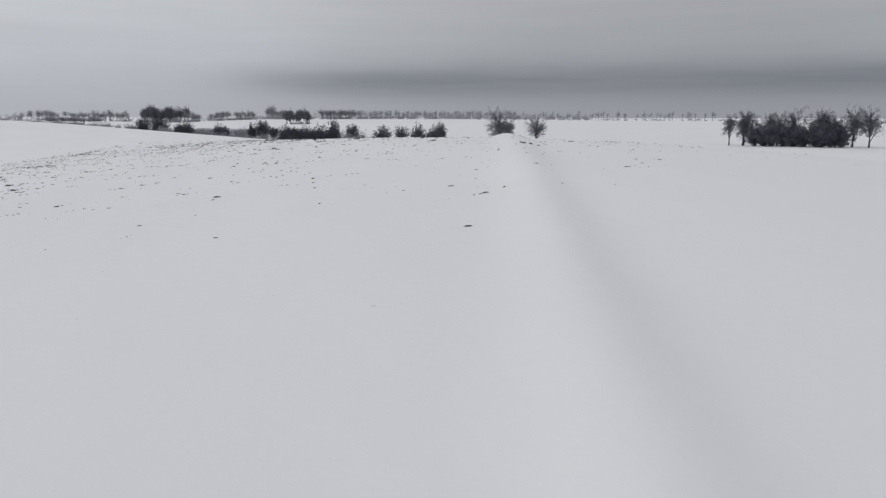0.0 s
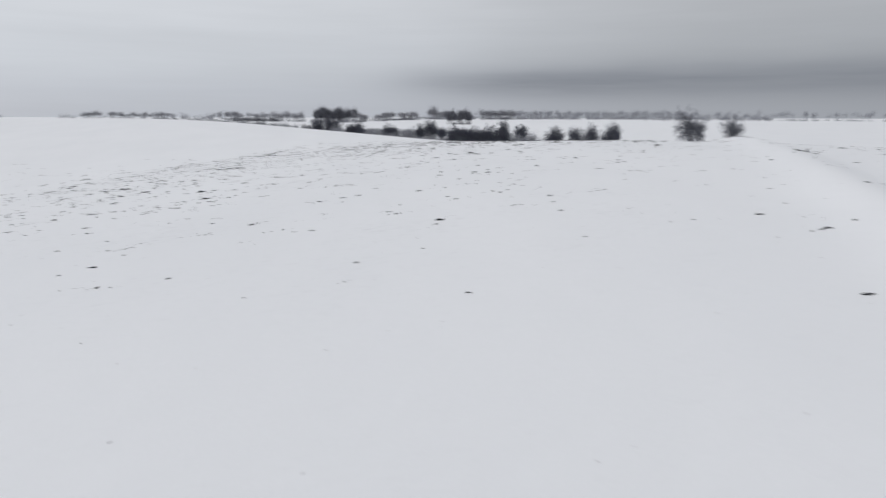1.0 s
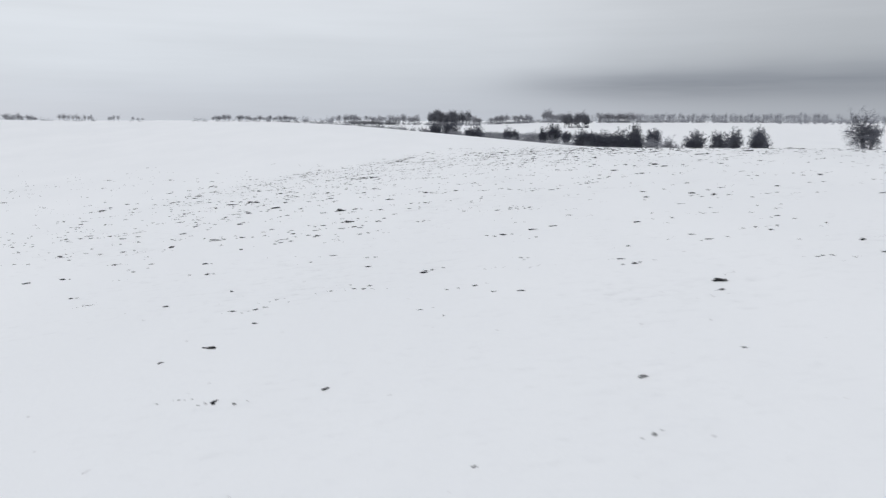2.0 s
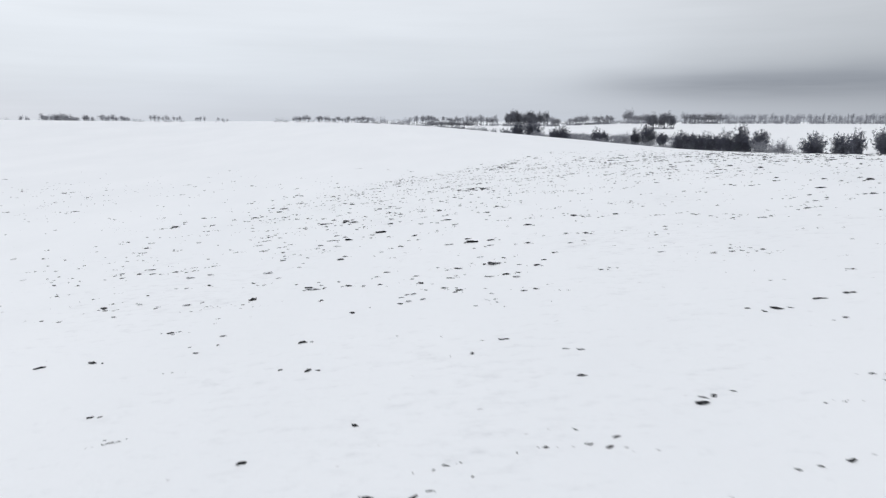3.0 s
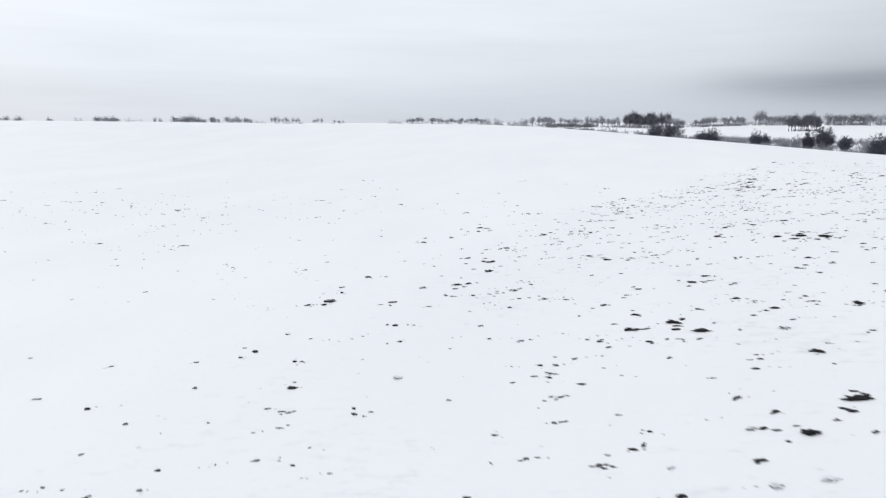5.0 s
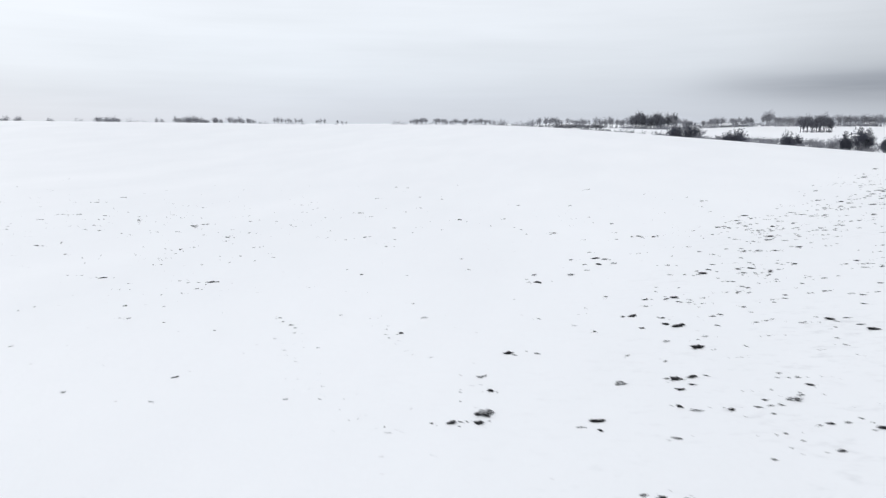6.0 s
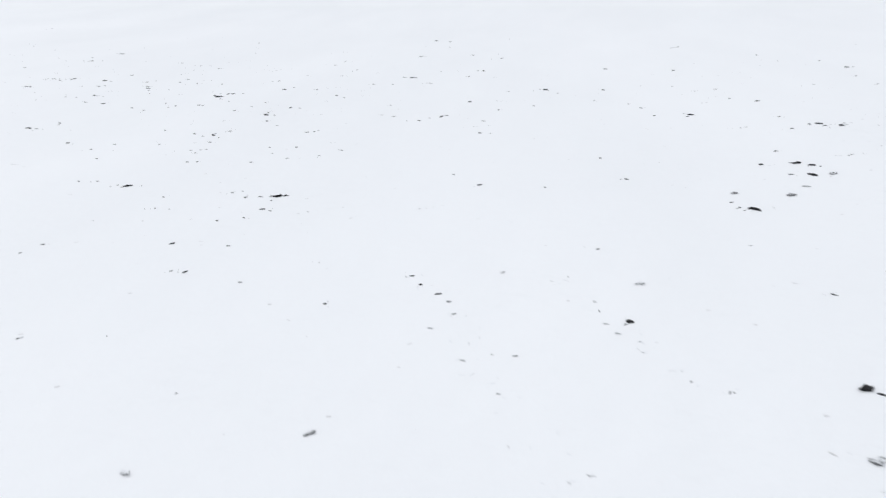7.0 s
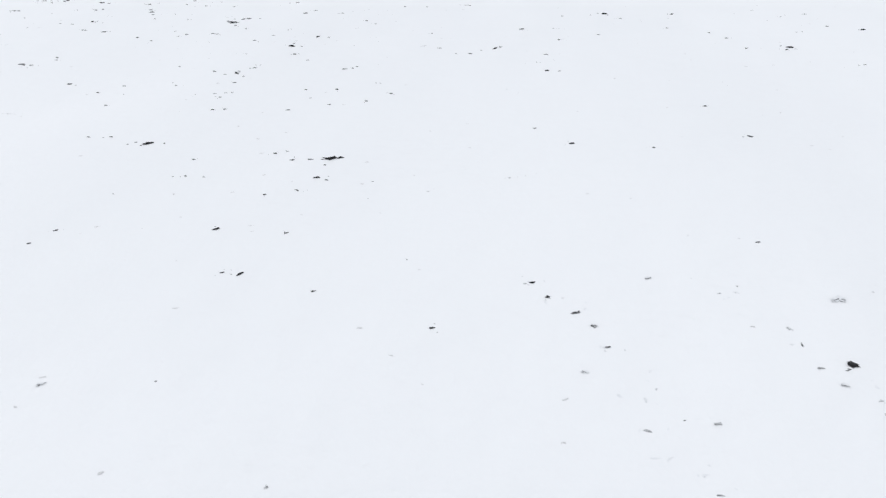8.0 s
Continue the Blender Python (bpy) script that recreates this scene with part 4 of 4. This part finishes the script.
def thickness(x, y):
    """How many clods show on a square metre."""
    inside = smooth((x - snow_free_edge(y)) / 7.0)
    fade = smooth((100 - y) / 28) * smooth((y + 12) / 34) * smooth((70 - x) / 25)
    band = 0.56 + 0.64 * smooth((y - 22) / 22)
    clump = smooth((noise.noise(Vector((x * 0.3, y * 0.5, 3.0))) + 0.3) / 0.7)
    d = (0.14 + 1.05 * clump * smooth((x + 22 - 0.12 * y) / 16)) * band * inside * fade
    west = math.exp(-(((x + 50) / 17) ** 2) - ((y - 76) / 20) ** 2) * 0.15 + math.exp(-(((x + 36) / 11) ** 2) - ((y - 60) / 13) ** 2) * 0.07
    middle = math.exp(-(((x + 22) / 24) ** 2) - ((y - 76) / 13) ** 2) * 0.05
    return d + west * (0.3 + clump) + middle + 0.004


def scatter():
    rs = random.Random(12)
    verts, faces = [], []
    count = 0

    def crumb(x, y, size):
        nonlocal count
        v, f = CRUMB_DATA[rs.randrange(10) + (10 if size > 0.07 else 0)]
        turn = radians(rs.gauss(8, 20))
        c, s = math.cos(turn), math.sin(turn)
        w = v * (size * rs.uniform(1.0, 1.9), size * rs.uniform(0.9, 1.5), size * rs.uniform(0.9, 1.6))
        verts.append(np.stack([w[:, 0] * c - w[:, 1] * s + x, w[:, 0] * s + w[:, 1] * c + y, w[:, 2] + ground_z(x, y) + 0.02 * size], -1))
        faces.append(f + count)
        count += len(v)

    def spill(x, y, size):
        for _ in range(rs.randint(1, 5)):
            crumb(x + rs.gauss(0, 0.75 * size + 0.05), y + rs.gauss(0, 0.5 * size + 0.04), size * rs.uniform(0.12, 0.35))

    def string(x, y, size):
        """A few crumbs in a row, as the ploughshare left them."""
        turn = radians(rs.gauss(8, 14))
        for _ in range(rs.choice((0, 0, 0, 1, 2, 3, 5))):
            far, off = rs.gauss(0, 0.22 + size), rs.gauss(0, 0.05)
            crumb(x + far * math.cos(turn) - off * math.sin(turn), y + far * math.sin(turn) + off * math.cos(turn), size * rs.uniform(0.3, 0.75))

    for some in (CLODS_HEADLAND, CLODS_SLOPE, CLODS_FURROWS, CLODS_CROWN, CLODS_SHOULDER, CLODS_HOLLOW, CLODS_RISE, CLODS_FLAT, CLODS_BEYOND):
        for x, y, size in some:
            lay_clod(x, y, 0.06 + 0.62 * size, rs)
            spill(x, y, size)
    for x, y, size in DUSTED_SOUTH + DUSTED_NORTH + DUSTED_TRAIL:
        lay_clod(x, y, size * 0.85, rs, True)
    single = 0
    for _ in range(115000):
        x, y = rs.uniform(-85, 66), rs.uniform(-36, 108)
        if rs.random() * 3.6 > thickness(x, y):
            continue
        inside = x > float(snow_free_edge(y)) + 3
        known = math.exp(-(max(abs(x + 14) - 26, 0.0) / 10) ** 2 - (max(abs(y - 36) - 22, 0.0) / 10) ** 2)
        size = 0.05 * math.exp(abs(rs.gauss(0, 0.8)))
        size = min(size * (1.0 + 0.45 * float(smooth((y - 38) / 20)) * inside) * (1.0 - 0.45 * float(smooth((math.hypot(x, y) - 68) / 16) * smooth((x - 2) / 10))), 0.45 - 0.32 * known) * (1.0 if inside else 0.8)
        if size > 0.2 and inside and single < 20:
            lay_clod(x, y, size, rs)
            single += 1
            continue
        crumb(x, y, size)
        string(x, y, size)
    me = bpy.data.meshes.new("soil_crumbs")
    me.from_pydata(np.concatenate(verts).tolist(), [], np.concatenate(faces).tolist())
    me.materials.append(SOIL_FAR)
    tagged(new("soil_crumbs", me), "scattered dark crumbs of soil and stubble poking through snow", "soil", kind="stuff")


scatter()


def make_tufts():
    """Stubble all but buried: pale low bumps in the crust."""
    rs = random.Random(31)
    verts, faces, count = [], [], 0
    for _ in range(1700):
        x, y = rs.uniform(-62, 42), rs.uniform(-20, 88)
        v, f = CRUMB_DATA[rs.randrange(len(CRUMB_DATA))]
        turn, size = rs.gauss(0.15, 0.5), rs.uniform(0.05, 0.15)
        c, t = math.cos(turn), math.sin(turn)
        q = v * (size * rs.uniform(0.9, 1.5), size, size * 0.55)
        verts.append(np.stack([q[:, 0] * c - q[:, 1] * t + x, q[:, 0] * t + q[:, 1] * c + y, q[:, 2] + ground_z(x, y) - 0.03 * size], -1))
        faces.append(f + count)
        count += len(v)
    me = bpy.data.meshes.new("buried_stubble")
    me.from_pydata(np.concatenate(verts).tolist(), [], np.concatenate(faces).tolist())
    me.polygons.foreach_set("use_smooth", [True] * len(me.polygons))
    me.materials.append(BURIED)
    tagged(new("buried_stubble", me), "faint tufts of stubble almost buried in the snow", "stubble", kind="stuff")


make_tufts()


# ---------------------------------------------------------------- tracks trodden in the snow
def make_tracks():
    """Scuffs where hooves broke through the crust, along three trails."""
    rs = random.Random(4)
    verts, faces, count = [], [], 0
    trails = (((-15.5, 35.0), (-18.9, 39.3), (-20.2, 42.0), (-21.9, 45.0), (-22.9, 46.2)), ((-14.5, 38.0), (-17.6, 43.2), (-19.0, 45.9), (-20.4, 46.4)),
              ((-17.5, 36.5), (-20.0, 40.2), (-21.6, 43.2)))
    for trail in trails:
        for (x0, y0), (x1, y1) in zip(trail, trail[1:]):
            steps = max(2, int(math.hypot(x1 - x0, y1 - y0) / 0.6))
            for k in range(steps):
                w = (k + rs.uniform(-0.35, 0.35)) / steps
                x, y = x0 + (x1 - x0) * w + rs.gauss(0, 0.2), y0 + (y1 - y0) * w + rs.gauss(0, 0.2)
                way = math.atan2(y1 - y0, x1 - x0)
                for _ in range(rs.randint(1, 3)):
                    v, f = CRUMB_DATA[rs.randrange(len(CRUMB_DATA))]
                    turn, size = way + rs.gauss(0, 0.8), rs.uniform(0.04, 0.1)
                    c, t = math.cos(turn), math.sin(turn)
                    q = v * (size * rs.uniform(1.1, 2.0), size * 1.1, size * 0.6)
                    px, py = x + rs.gauss(0, 0.11), y + rs.gauss(0, 0.11)
                    verts.append(np.stack([q[:, 0] * c - q[:, 1] * t + px, q[:, 0] * t + q[:, 1] * c + py, q[:, 2] + ground_z(px, py)], -1))
                    faces.append(f + count)
                    count += len(v)
    me = bpy.data.meshes.new("hoof_prints")
    me.from_pydata(np.concatenate(verts).tolist(), [], np.concatenate(faces).tolist())
    me.materials.append(TRODDEN)
    tagged(new("hoof_prints", me), "fresh hoof prints scuffed through snow to dark soil", "tracks", kind="stuff")


make_tracks()
